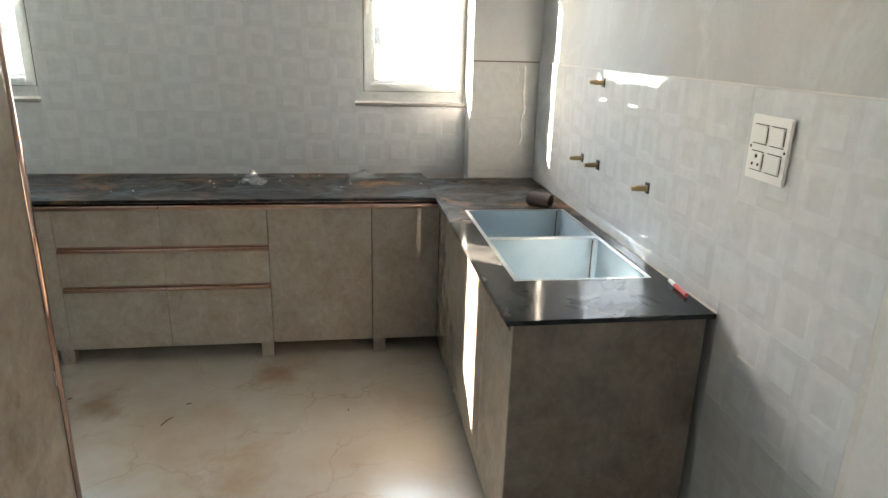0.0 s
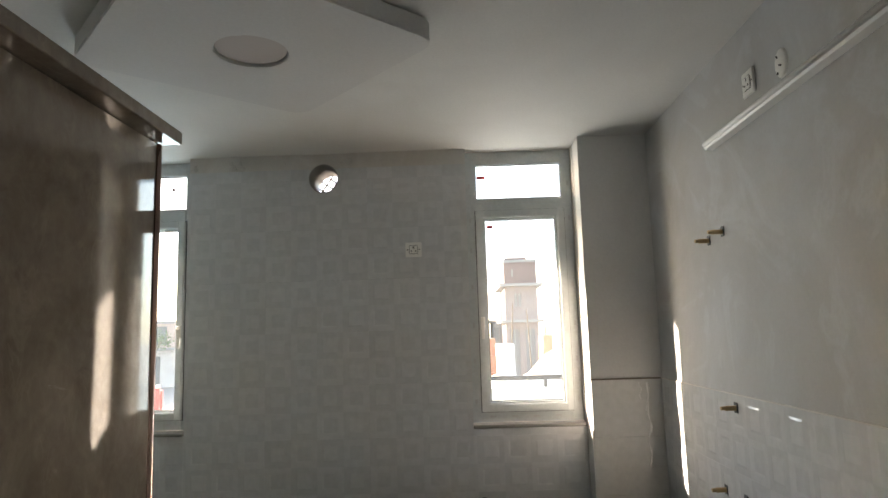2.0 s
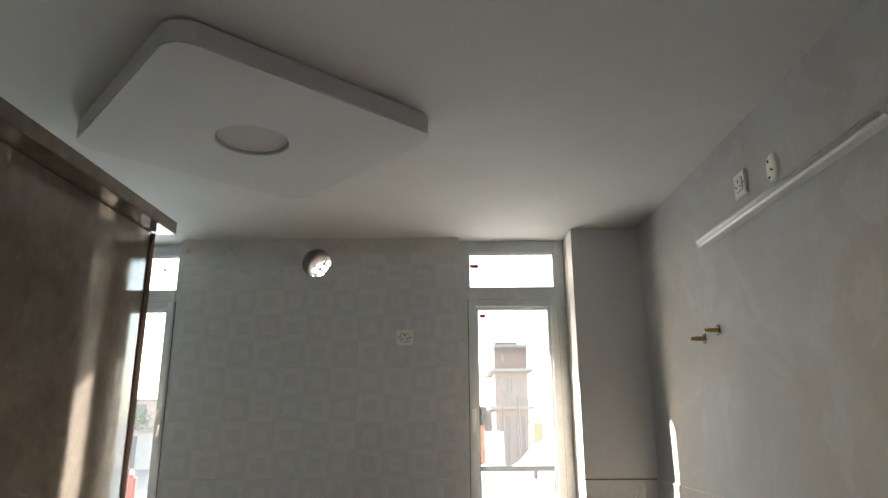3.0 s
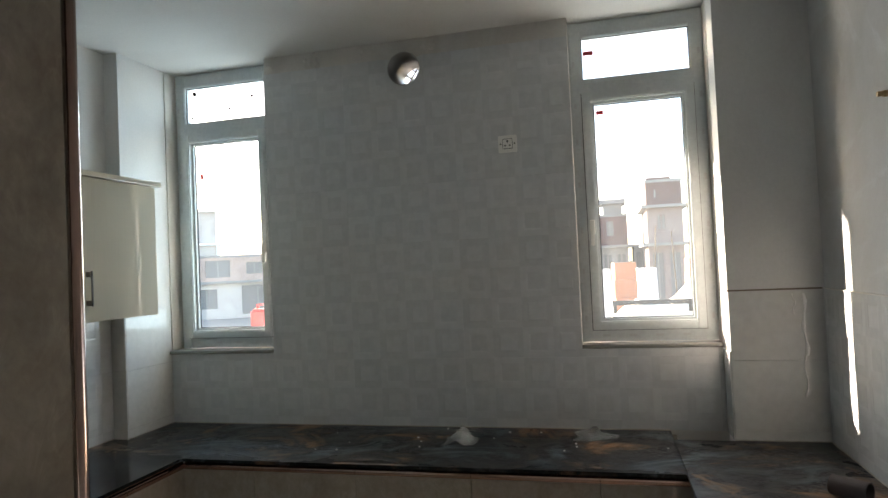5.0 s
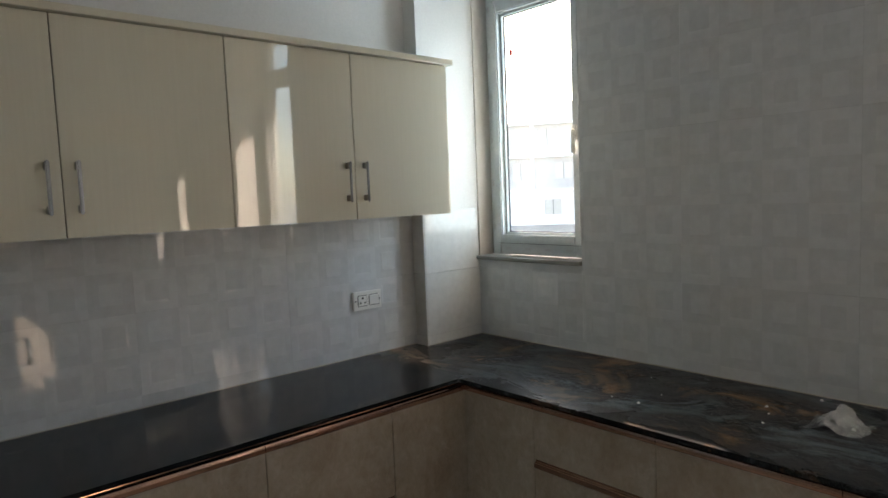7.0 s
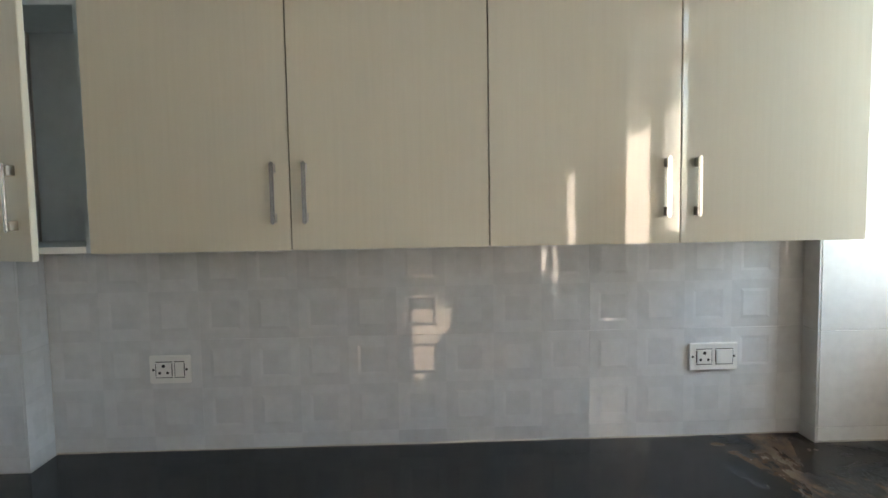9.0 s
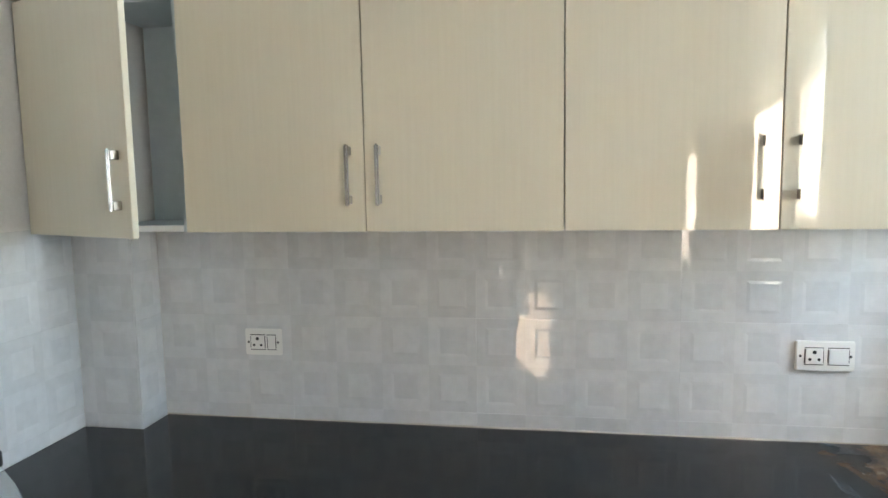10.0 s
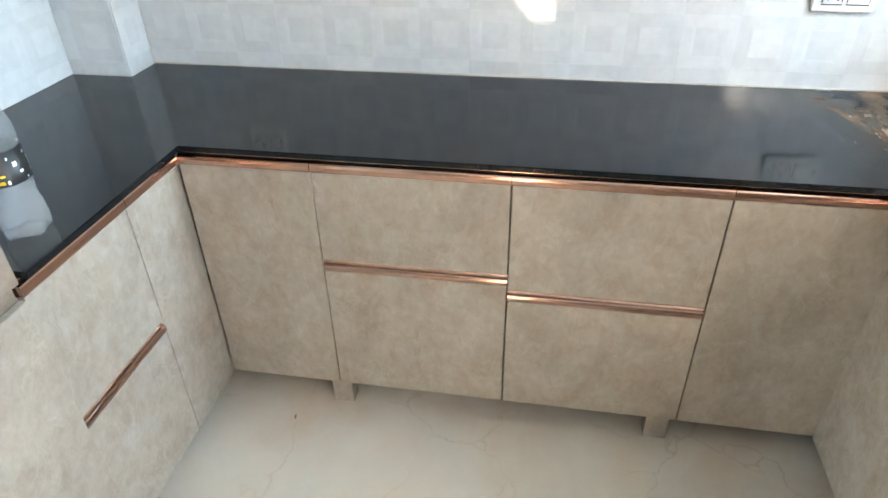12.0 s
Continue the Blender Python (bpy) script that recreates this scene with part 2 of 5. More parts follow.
def make_floor():
    """Polished beige marble with thin veins and rusty stains."""
    m, n, l, b = material("beige_marble", (0.6, 0.55, 0.47), 0.16)
    v = coords(n, l, kind="World")
    cloud = noise_tex(n, l, v, 1.7, 6, 0.6, 0.2)
    c = ramp(n, l, cloud, [(0.3, (0.51, 0.445, 0.365)), (0.55, (0.57, 0.52, 0.45)), (0.75, (0.62, 0.58, 0.52))])
    vor = n.new("ShaderNodeTexVoronoi")
    vor.feature, vor.inputs["Scale"].default_value = "DISTANCE_TO_EDGE", 2.6
    add = n.new("ShaderNodeVectorMath")
    nz = n.new("ShaderNodeTexNoise")
    nz.inputs["Scale"].default_value, nz.inputs["Detail"].default_value = 4.0, 6
    l.new(v, nz.inputs["Vector"])
    mul = n.new("ShaderNodeVectorMath")
    mul.operation = "SCALE"
    mul.inputs["Scale"].default_value = 0.35
    l.new(nz.outputs["Color"], mul.inputs[0])
    l.new(v, add.inputs[0])
    l.new(mul.outputs[0], add.inputs[1])
    l.new(add.outputs[0], vor.inputs["Vector"])
    vein = ramp(n, l, vor.outputs["Distance"], [(0.0, 1.0), (0.008, 0.30), (0.022, 0.0)])
    gate = n.new("ShaderNodeMath")
    gate.operation = "MULTIPLY"
    l.new(vein, gate.inputs[0])
    l.new(ramp(n, l, noise_tex(n, l, v, 1.9, 3), [(0.40, 0.0), (0.60, 0.48)]), gate.inputs[1])
    c = mix(n, l, gate.outputs[0], c, (0.34, 0.21, 0.12))
    rust = n.new("ShaderNodeMath")
    rust.operation, rust.inputs[1].default_value = "MULTIPLY", 0.75
    l.new(ramp(n, l, noise_tex(n, l, v, 2.4, 4, 0.55, 0.2), [(0.50, 0.0), (0.82, 0.8)]), rust.inputs[0])
    c = mix(n, l, rust.outputs[0], c, (0.42, 0.26, 0.15))
    edge = noise_tex(n, l, v, 7, 6, 0.65, 0.2)
    for (sx, sy), size, tint in (((-1.10, 2.47), 0.17, (0.27, 0.16, 0.08)), ((-0.33, 2.71), 0.15, (0.36, 0.17, 0.09)), ((-0.42, 1.88), 0.24, (0.40, 0.27, 0.16)), ((-0.70, 2.15), 0.40, (0.50, 0.36, 0.24))):
        far = n.new("ShaderNodeVectorMath")
        far.operation = "DISTANCE"
        far.inputs[1].default_value = (sx, sy, 0)
        l.new(v, far.inputs[0])
        ragged = n.new("ShaderNodeMath")
        ragged.operation, ragged.inputs[1].default_value = "MULTIPLY_ADD", size * 2.2
        l.new(edge, ragged.inputs[0])
        l.new(far.outputs["Value"], ragged.inputs[2])
        shape = ramp(n, l, ragged.outputs[0], [(size * 1.1, 0.62), (size * 2.1, 0.0)])
        c = mix(n, l, shape, c, tint)
    l.new(c, b.inputs["Base Color"])
    l.new(ramp(n, l, noise_tex(n, l, v, 6, 5), [(0.3, 0.12), (0.7, 0.25)]), b.inputs["Roughness"])
    return m


FLOOR = make_floor()
UPVC, _n, _l, _b = material("film_wrapped_upvc", (0.64, 0.67, 0.65), 0.30)
_v = coords(_n, _l, kind="World")
_l.new(mix(_n, _l, 1.0, ramp(_n, _l, noise_tex(_n, _l, _v, 5, 5, 0.62, 0.4), [(0.3, (0.50, 0.545, 0.56)), (0.55, (0.57, 0.605, 0.615)), (0.75, (0.68, 0.69, 0.68))]),
              ramp(_n, _l, noise_tex(_n, _l, _v, 60, 4, 0.6), [(0.32, 0.93), (0.66, 1.03)]), "MULTIPLY"), _b.inputs["Base Color"])
DARK_NICKEL, _n, _l, _b = material("dark_nickel", (0.32, 0.285, 0.25), 0.3, 1.0)
STEEL, _n, _l, _b = material("brushed_steel", (0.62, 0.63, 0.64), 0.28, 1.0)
DULL_STEEL, _n, _l, _b = material("dull_galvanised_steel", (0.36, 0.35, 0.34), 0.38, 1.0)
CHROME, _n, _l, _b = material("chrome", (0.62, 0.61, 0.60), 0.17, 1.0)
FILM_BLUE, _n, _l, _b = material("pale_blue_film", (0.40, 0.50, 0.58), 0.32)
_l.new(ramp(_n, _l, noise_tex(_n, _l, coords(_n, _l, kind="World"), 7, 5), [(0.3, (0.50, 0.60, 0.66)), (0.7, (0.60, 0.69, 0.74))]), _b.inputs["Base Color"])
BRASS, _n, _l, _b = material("dull_brass", (0.44, 0.31, 0.17), 0.45, 1.0)
WHITE_PLASTIC, _n, _l, _b = material("white_plastic", (0.80, 0.79, 0.76), 0.3)
BLACK, _n, _l, _b = material("black_plastic", (0.012, 0.012, 0.012), 0.45)
DARK_GAP, _n, _l, _b = material("dark_carcass", (0.06, 0.05, 0.045), 0.6)
GREY_INSIDE, _n, _l, _b = material("grey_carcass", (0.46, 0.52, 0.56), 0.4)
_l.new(ramp(_n, _l, noise_tex(_n, _l, coords(_n, _l, kind="World"), 20, 4), [(0.3, (0.53, 0.60, 0.64)), (0.7, (0.59, 0.66, 0.70))]), _b.inputs["Base Color"])
SILL_STONE = make_plaster("sill_stone", (0.25, 0.24, 0.225), (0.16, 0.15, 0.14), 0.5, 0.35, 0.1)
RED, _n, _l, _b = material("red_paint", (0.62, 0.03, 0.03), 0.4)
YELLOW, _n, _l, _b = material("yellow_print", (0.75, 0.50, 0.03), 0.5)
WHITE_PRINT, _n, _l, _b = material("white_print", (0.75, 0.75, 0.73), 0.5)
GREY_PRINT, _n, _l, _b = material("grey_print", (0.50, 0.51, 0.52), 0.6)
BROWN_PIPE, _n, _l, _b = material("brown_pipe", (0.11, 0.075, 0.065), 0.5)
GASKET, _n, _l, _b = material("grey_gasket", (0.07, 0.075, 0.08), 0.6)
BROWN_EDGE, _n, _l, _b = material("brown_cement_edge", (0.20, 0.16, 0.12), 0.9)
ROSE_BASE, _n, _l, _b = material("pinkish_grey_paint", (0.46, 0.41, 0.385), 0.7)
TWIG, _n, _l, _b = material("dry_twig", (0.16, 0.10, 0.055), 0.8)


def make_glass(name, tint, gloss_rough=0.0, dusty=0.0):
    """Clear pane with mirror gloss at a slant; dusty sets a white veil painted for glare."""
    m = bpy.data.materials.new(name)
    m.use_nodes = True
    n, l = m.node_tree.nodes, m.node_tree.links
    n.clear()
    out, mx, tr, gl, fr = (n.new("ShaderNode" + k) for k in ("OutputMaterial", "MixShader", "BsdfTransparent", "BsdfGlossy", "LayerWeight"))
    fall = n.new("ShaderNodeMath")
    fall.operation, fall.inputs[1].default_value = "POWER", 4.0
    tr.inputs["Color"].default_value = (*tint, 1)
    gl.inputs["Roughness"].default_value = gloss_rough
    fr.inputs["Blend"].default_value = 0.5
    l.new(fr.outputs["Facing"], fall.inputs[0])
    l.new(fall.outputs[0], mx.inputs[0])
    l.new(tr.outputs[0], mx.inputs[1])
    l.new(gl.outputs[0], mx.inputs[2])
    film, haze = n.new("ShaderNodeMixShader"), n.new("ShaderNodeBsdfTranslucent")
    haze.inputs["Color"].default_value = (0.9, 0.92, 0.93, 1)
    smear = noise_tex(n, l, coords(n, l, (1.0, 1.0, 0.5), "World"), 7.0, 4, 0.6, 0.6)
    l.new(ramp(n, l, smear, [(0.3, dusty * 0.7), (0.7, dusty * 1.3)]), film.inputs[0])
    l.new(mx.outputs[0], film.inputs[1])
    l.new(haze.outputs[0], film.inputs[2])
    l.new(film.outputs[0], out.inputs["Surface"])
    return m


# the faint white veil over the panes stands in for window glare
GLASS = make_glass("window_glass", (0.93, 0.96, 0.95), dusty=0.012)


def make_thin_plastic(name, colour, clear):
    m = bpy.data.materials.new(name)
    m.use_nodes = True
    n, l = m.node_tree.nodes, m.node_tree.links
    b = n["Principled BSDF"]
    b.inputs["Base Color"].default_value = (*colour, 1)
    b.inputs["Roughness"].default_value = 0.05
    mx, tr = n.new("ShaderNodeMixShader"), n.new("ShaderNodeBsdfTransparent")
    mx.inputs[0].default_value = clear
    l.new(b.outputs[0], mx.inputs[1])
    l.new(tr.outputs[0], mx.inputs[2])
    l.new(mx.outputs[0], n["Material Output"].inputs["Surface"])
    return m


BAG = make_thin_plastic("milky_bag_film", (0.56, 0.58, 0.58), 0.66)
PET = make_thin_plastic("clear_bottle_plastic", (0.66, 0.70, 0.72), 0.80)

# ---- mesh helpers ----


def mesh_of(bm, name, mats, smooth=False):
    me = bpy.data.meshes.new(name)
    bm.normal_update()
    bm.to_mesh(me)
    bm.free()
    for m in mats if isinstance(mats, (list, tuple)) else [mats]:
        me.materials.append(m)
    if smooth:
        me.polygons.foreach_set("use_smooth", [True] * len(me.polygons))
    return me


def part(name, bm, mats, parent=None, label="", m=None, smooth=False):
    """Links a bmesh as one mesh object under a thing or a part."""
    ob = new(name, mesh_of(bm, name, mats, smooth))
    if parent is not None:
        ob.parent = parent
    if m is not None:
        ob.matrix_basis = m
    return tagged(ob, label)


def thing(name, m, label, category, group="", kind=""):
    ob = new(name)
    ob.empty_display_size = 0.1
    ob.matrix_basis = m
    return tagged(ob, label, category, group, kind)


def box(bm, x0, x1, y0, y1, z0, z1, mat=0):
    vs = [bm.verts.new((x, y, z)) for x in (x0, x1) for y in (y0, y1) for z in (z0, z1)]
    for q in ((0, 1, 3, 2), (4, 6, 7, 5), (0, 4, 5, 1), (2, 3, 7, 6), (0, 2, 6, 4), (1, 5, 7, 3)):
        f = bm.faces.new([vs[i] for i in q])
        f.material_index = mat
    return vs


def bevelled(x0, x1, y0, y1, z0, z1, r=0.002, seg=1):
    bm = bmesh.new()
    box(bm, x0, x1, y0, y1, z0, z1)
    bmesh.ops.bevel(bm, geom=bm.edges[:], offset=r, segments=seg, affect="EDGES")
    return bm


def boxes(*rows):
    bm = bmesh.new()
    for r in rows:
        box(bm, *r)
    return bm


def tube(bm, p0, p1, r0, r1=None, n=16, caps=True):
    """A straight round bar from p0 to p1."""
    r1 = r0 if r1 is None else r1
    p0, p1 = Vector(p0), Vector(p1)
    q = (p1 - p0).to_track_quat("Z", "Y")
    rings = []
    for p, r in ((p0, r0), (p1, r1)):
        rings.append([bm.verts.new(p + q @ Vector((r * math.cos(2 * math.pi * i / n), r * math.sin(2 * math.pi * i / n), 0))) for i in range(n)])
    for i in range(n):
        j = (i + 1) % n
        bm.faces.new((rings[0][i], rings[0][j], rings[1][j], rings[1][i]))
    if caps:
        bm.faces.new(rings[0][::-1])
        bm.faces.new(rings[1])


def lathe(bm, profile, n=24, mat=0):
    """Turns (radius, height) pairs about the z axis."""
    rings = [[bm.verts.new((r * math.cos(2 * math.pi * i / n), r * math.sin(2 * math.pi * i / n), z)) for i in range(n)] for r, z in profile]
    for a, b in zip(rings, rings[1:]):
        for i in range(n):
            j = (i + 1) % n
            bm.faces.new((a[i], a[j], b[j], b[i])).material_index = mat


def extrude_section(bm, section, x0, x1):
    """A closed (y, z) section drawn out along x."""
    a = [bm.verts.new((x0, y, z)) for y, z in section]
    b = [bm.verts.new((x1, y, z)) for y, z in section]
    k = len(section)
    for i in range(k):
        j = (i + 1) % k
        bm.faces.new((a[i], a[j], b[j], b[i]))
    bm.faces.new(a[::-1])
    bm.faces.new(b)
    bmesh.ops.recalc_face_normals(bm, faces=bm.faces[:])


def slab_with_holes(bm, x0, x1, y0, y1, z0, z1, holes):
    """A flat slab with rectangular holes (x0, x1, y0, y1)."""
    xs = sorted({x0, x1, *(v for h in holes for v in h[:2])})
    ys = sorted({y0, y1, *(v for h in holes for v in h[2:])})
    vert = {}

    def vv(i, j, z):
        key = (i, j, z)
        if key not in vert:
            vert[key] = bm.verts.new((xs[i], ys[j], z))
        return vert[key]

    def solid(i, j):
        if not (0 <= i < len(xs) - 1 and 0 <= j < len(ys) - 1):
            return False
        cx, cy = (xs[i] + xs[i + 1]) / 2, (ys[j] + ys[j + 1]) / 2
        return not any(h[0] < cx < h[1] and h[2] < cy < h[3] for h in holes)
    for i in range(len(xs) - 1):
        for j in range(len(ys) - 1):
            if not solid(i, j):
                continue
            bm.faces.new((vv(i, j, z1), vv(i + 1, j, z1), vv(i + 1, j + 1, z1), vv(i, j + 1, z1)))
            bm.faces.new((vv(i, j, z0), vv(i, j + 1, z0), vv(i + 1, j + 1, z0), vv(i + 1, j, z0)))
            if not solid(i - 1, j):
                bm.faces.new((vv(i, j, z0), vv(i, j, z1), vv(i, j + 1, z1), vv(i, j + 1, z0)))
            if not solid(i + 1, j):
                bm.faces.new((vv(i + 1, j, z0), vv(i + 1, j + 1, z0), vv(i + 1, j + 1, z1), vv(i + 1, j, z1)))
            if not solid(i, j - 1):
                bm.faces.new((vv(i, j, z0), vv(i + 1, j, z0), vv(i + 1, j, z1), vv(i, j, z1)))
            if not solid(i, j + 1):
                bm.faces.new((vv(i, j + 1, z0), vv(i, j + 1, z1), vv(i + 1, j + 1, z1), vv(i + 1, j + 1, z0)))


# ---- the large structure ----


def structure(name, bm, mat, label, category="wall"):
    return tagged(part(name, bm, mat), label, category, "", "structure")


floor = structure("floor", boxes((-3.4, 1.4, -3.4, 3.75, -0.12, 0.0)), FLOOR, "polished beige marble floor with thin brown veins", "floor")
ceiling = structure("ceiling", boxes((-3.4, 1.4, -3.4, 3.75, CEIL, CEIL + 0.15)), CEILING_PAINT, "plain white painted ceiling slab", "ceiling")

# window wall: solid parts round two tall openings and the round vent
W1, W2, SILL = (-2.205, -1.565), (0.085, 0.722), 1.245
VX, VZ, VR = -0.757, 2.715, 0.088
WB = YN + 0.008


def window_wall():
    bm = boxes((-2.6, W1[0], WB, 3.73, 0, CEIL), (W1[0], W1[1], WB, 3.73, 0, SILL), (W2[0], W2[1], WB, 3.73, 0, SILL), (W2[1], 1.4, WB, 3.73, 0, CEIL),
               (W1[1], -0.907, WB, 3.73, 0, CEIL), (-0.607, W2[0], WB, 3.73, 0, CEIL), (-0.907, -0.607, WB, 3.73, 0, VZ - 0.15))
    n = 32
    for y, flip in ((WB, False), (3.73, True)):
        for i in range(n):
            a, b = 2 * math.pi * i / n, 2 * math.pi * (i + 1) / n

            def edge(t):
                k = 0.15 / max(abs(math.cos(t)), abs(math.sin(t)))
                return (VX + k * math.cos(t), y, min(VZ + k * math.sin(t), CEIL))
            q = [(VX + VR * math.cos(a), y, VZ + VR * math.sin(a)), edge(a), edge(b), (VX + VR * math.cos(b), y, VZ + VR * math.sin(b))]
            vs = [bm.verts.new(p) for p in q]
            bm.faces.new(vs if flip else vs[::-1])
    for i in range(n):
        a, b = 2 * math.pi * i / n, 2 * math.pi * (i + 1) / n
        vs = [bm.verts.new((VX + VR * math.cos(t), y, VZ + VR * math.sin(t))) for t, y in ((a, WB), (b, WB), (b, 3.73), (a, 3.73))]
        bm.faces.new(vs)
    return bm


wall_north = structure("wall_north", window_wall(), CEMENT, "window wall with bare cement strip above its tiles")
wall_west = structure("wall_west", boxes((-2.6, XW - 0.007, 0.2, WB, 0, CEIL)), PAINT, "white painted wall behind the wall cabinets")
wall_east = structure("wall_east", boxes((XE + 0.007, 1.4, 0.775, WB, 0, CEIL)), EAST_PAINT, "off-white painted wall with faint stains")
wall_south = structure("wall_south", boxes((XW - 0.007, -0.70, 0.45, YS - 0.007, 0, CEIL)), PAINT, "white painted wall behind the tall cabinet")
column_ne = structure("column_ne", boxes((0.724, XE + 0.007, 3.35, WB, 0, CEIL)), PAINT, "painted corner column beside the window", "column")
column_nw = structure("column_nw", boxes((XW - 0.007, -2.212, 3.143, WB, 0, CEIL)), PAINT, "painted corner column beside the narrow window", "column")
column_sw = structure("column_sw", boxes((XW - 0.007, -2.162, YS - 0.007, 0.801, 0, CEIL)), PAINT, "painted corner column behind the wall cabinet", "column")
# the gap from y -2.70 to -1.10 is added, out of view, for fill light
structure("wall_east_jamb", boxes((XE - 0.006, 1.4, -1.10, 0.772, 0, CEIL), (XE - 0.006, 1.4, -2.70, -1.10, 1.95, CEIL), (XE - 0.006, 1.4, -2.70, -1.10, 0, 0.10), (XE - 0.006, 1.4, -3.4, -2.70, 0, CEIL)),
          PAINT, "white painted wall end beside the tiles, with an added unseen opening further back")
structure("trim_tile_end", bevelled(XE - 0.002, XE + 0.02, 0.774, 0.799, 0, TILE_TOP + 0.01, 0.002), CEMENT, "brown cement strip where the tiles end", "trim")
structure("trim_tile_top", boxes((0.718, XE - 0.003, 3.3405, 3.3495, TILE_TOP + 0.0005, TILE_TOP + 0.007)), BROWN_EDGE, "dark cement edge on top of the column tiles", "trim")
structure("trim_tile_top_east", boxes((XE - 0.0025, XE + 0.0065, 0.80, 3.34, TILE_TOP + 0.0005, TILE_TOP + 0.005)), CEMENT, "thin cement edge on top of the sink wall tiles", "trim")
structure("wall_back", boxes((-3.4, 1.4, -3.4, -3.2, 0, CEIL)), PAINT, "plain painted wall of the next room")
structure("wall_back_west", boxes((-3.4, -3.2, -3.2, 0.45, 0, CEIL)), PAINT, "plain painted side wall of the next room")
structure("wall_back_north", boxes((-3.4, XW - 0.007, 0.2, 0.45, 0, CEIL)), PAINT, "plain painted wall of the next room")

# ---- windows ----


def rounded_bar(bm, x0, x1, y0, y1, z0, z1):
    """A frame bar with softened long edges on the room side."""
    vs = box(bm, x0, x1, y0, y1, z0, z1)
    tall = z1 - z0 > x1 - x0
    front = (vs[0], vs[1], vs[4], vs[5])
    edges = [e for e in bm.edges if e.verts[0] in front and e.verts[1] in front
             and abs((e.verts[0].co - e.verts[1].co)[2 if tall else 0]) > 1e-6]
    bmesh.ops.bevel(bm, geom=edges, offset=0.006, segments=2, affect="EDGES")


def window(name, x0, x1, handle_right, hinge_marks, label):
    """White plastic window: fixed light above, side-hung sash below."""
    w = thing(name, Matrix(), label, "window", "", "structure")
    y0, y1 = 3.602, 3.662
    z0, z1 = SILL + 0.02, CEIL
    fw = 0.062
    tr0, tr1 = 2.497, 2.580
    fr = bmesh.new()
    for r in ((x0, x0 + fw, y0, y1, z0, z1), (x1 - fw, x1, y0, y1, z0, z1), (x0 + fw, x1 - fw, y0, y1, z0, z0 + 0.066),
              (x0 + fw, x1 - fw, y0, y1, z1 - 0.078, z1), (x0 + fw, x1 - fw, y0, y1, tr0, tr1)):
        rounded_bar(fr, *r)
    part("window_frame", fr, UPVC, w)
    sx0, sx1, sz0, sz1, sw = x0 + fw - 0.008, x1 - fw + 0.008, z0 + 0.06, tr0 + 0.006, 0.042
    sash = bmesh.new()
    for r in ((sx0, sx0 + sw, y0 - 0.026, y1 - 0.02, sz0, sz1), (sx1 - sw, sx1, y0 - 0.026, y1 - 0.02, sz0, sz1),
              (sx0 + sw, sx1 - sw, y0 - 0.026, y1 - 0.02, sz0, sz0 + sw), (sx0 + sw, sx1 - sw, y0 - 0.026, y1 - 0.02, sz1 - sw, sz1)):
        rounded_bar(sash, *r)
    sash_ob = part("sash", sash, UPVC, w)
    bead = bmesh.new()
    bx0, bx1, bz0, bz1 = sx0 + sw, sx1 - sw, sz0 + sw, sz1 - sw
    for r in ((bx0, bx0 + 0.012, y0 + 0.004, y0 + 0.02, bz0, bz1), (bx1 - 0.012, bx1, y0 + 0.004, y0 + 0.02, bz0, bz1),
              (bx0 + 0.012, bx1 - 0.012, y0 + 0.004, y0 + 0.02, bz0, bz0 + 0.012), (bx0 + 0.012, bx1 - 0.012, y0 + 0.004, y0 + 0.02, bz1 - 0.012, bz1)):
        box(bead, *r)
    part("glazing_bead", bead, UPVC, sash_ob)
    for nm, rect in (("pane", (bx0, bx1, bz0, bz1)), ("pane", (x0 + fw, x1 - fw, tr1, z1 - 0.078))):
        p = part(nm, boxes((rect[0], rect[1], y0 + 0.026, y0 + 0.031, rect[2], rect[3])), GLASS, w)
        p.visible_shadow = False
    # dark strips draw the shadow line round the sash; the others are real gaskets
    for name2, (a, b, c, d), y in (("sash_shadow_gap", (sx0 - 0.004, sx1 + 0.004, sz0 - 0.004, sz1 + 0.004), y0 - 0.003), ("gasket", (bx0 + 0.012, bx1 - 0.012, bz0 + 0.012, bz1 - 0.012), y0 + 0.020),
                                   ("gasket", (x0 + fw, x1 - fw, tr1, z1 - 0.078), y0 + 0.018)):
        out = 0.006 if name2 == "sash_shadow_gap" else 0.005
        g = bmesh.new()
        for r in ((a, a + out, y, y + 0.004, c, d), (b - out, b, y, y + 0.004, c, d), (a + out, b - out, y, y + 0.004, c, c + out), (a + out, b - out, y, y + 0.004, d - out, d)):
            box(g, *r)
        part(name2, g, GASKET, w)
    hx = (sx1 - sw / 2) if handle_right else (sx0 + sw / 2)
    hb = bevelled(hx - 0.013, hx + 0.013, y0 - 0.038, y0 - 0.0262, 1.80, 1.87, 0.003)
    hd = part("handle", hb, WHITE_PLASTIC, sash_ob)
    part("lever", bevelled(hx - 0.009, hx + 0.009, y0 - 0.056, y0 - 0.0382, 1.74, 1.85, 0.005, 2), WHITE_PLASTIC, hd)
    rnd = random.Random(hinge_marks)
    for k in range(7):
        z = z0 + 0.12 + k * 0.215 + rnd.uniform(-0.03, 0.03)
        for x in (x0 + 0.022, x1 - 0.022):
            part("film_print", boxes((x - 0.006, x + 0.006, y0 - 0.0012, y0 - 0.0002, z, z + 0.028)), GREY_PRINT, w)
    for k in range(4):
        x = x0 + 0.10 + k * 0.125
        part("film_print", boxes((x, x + 0.035, y0 - 0.0012, y0 - 0.0002, z0 + 0.026, z0 + 0.037)), GREY_PRINT, w)
    return w


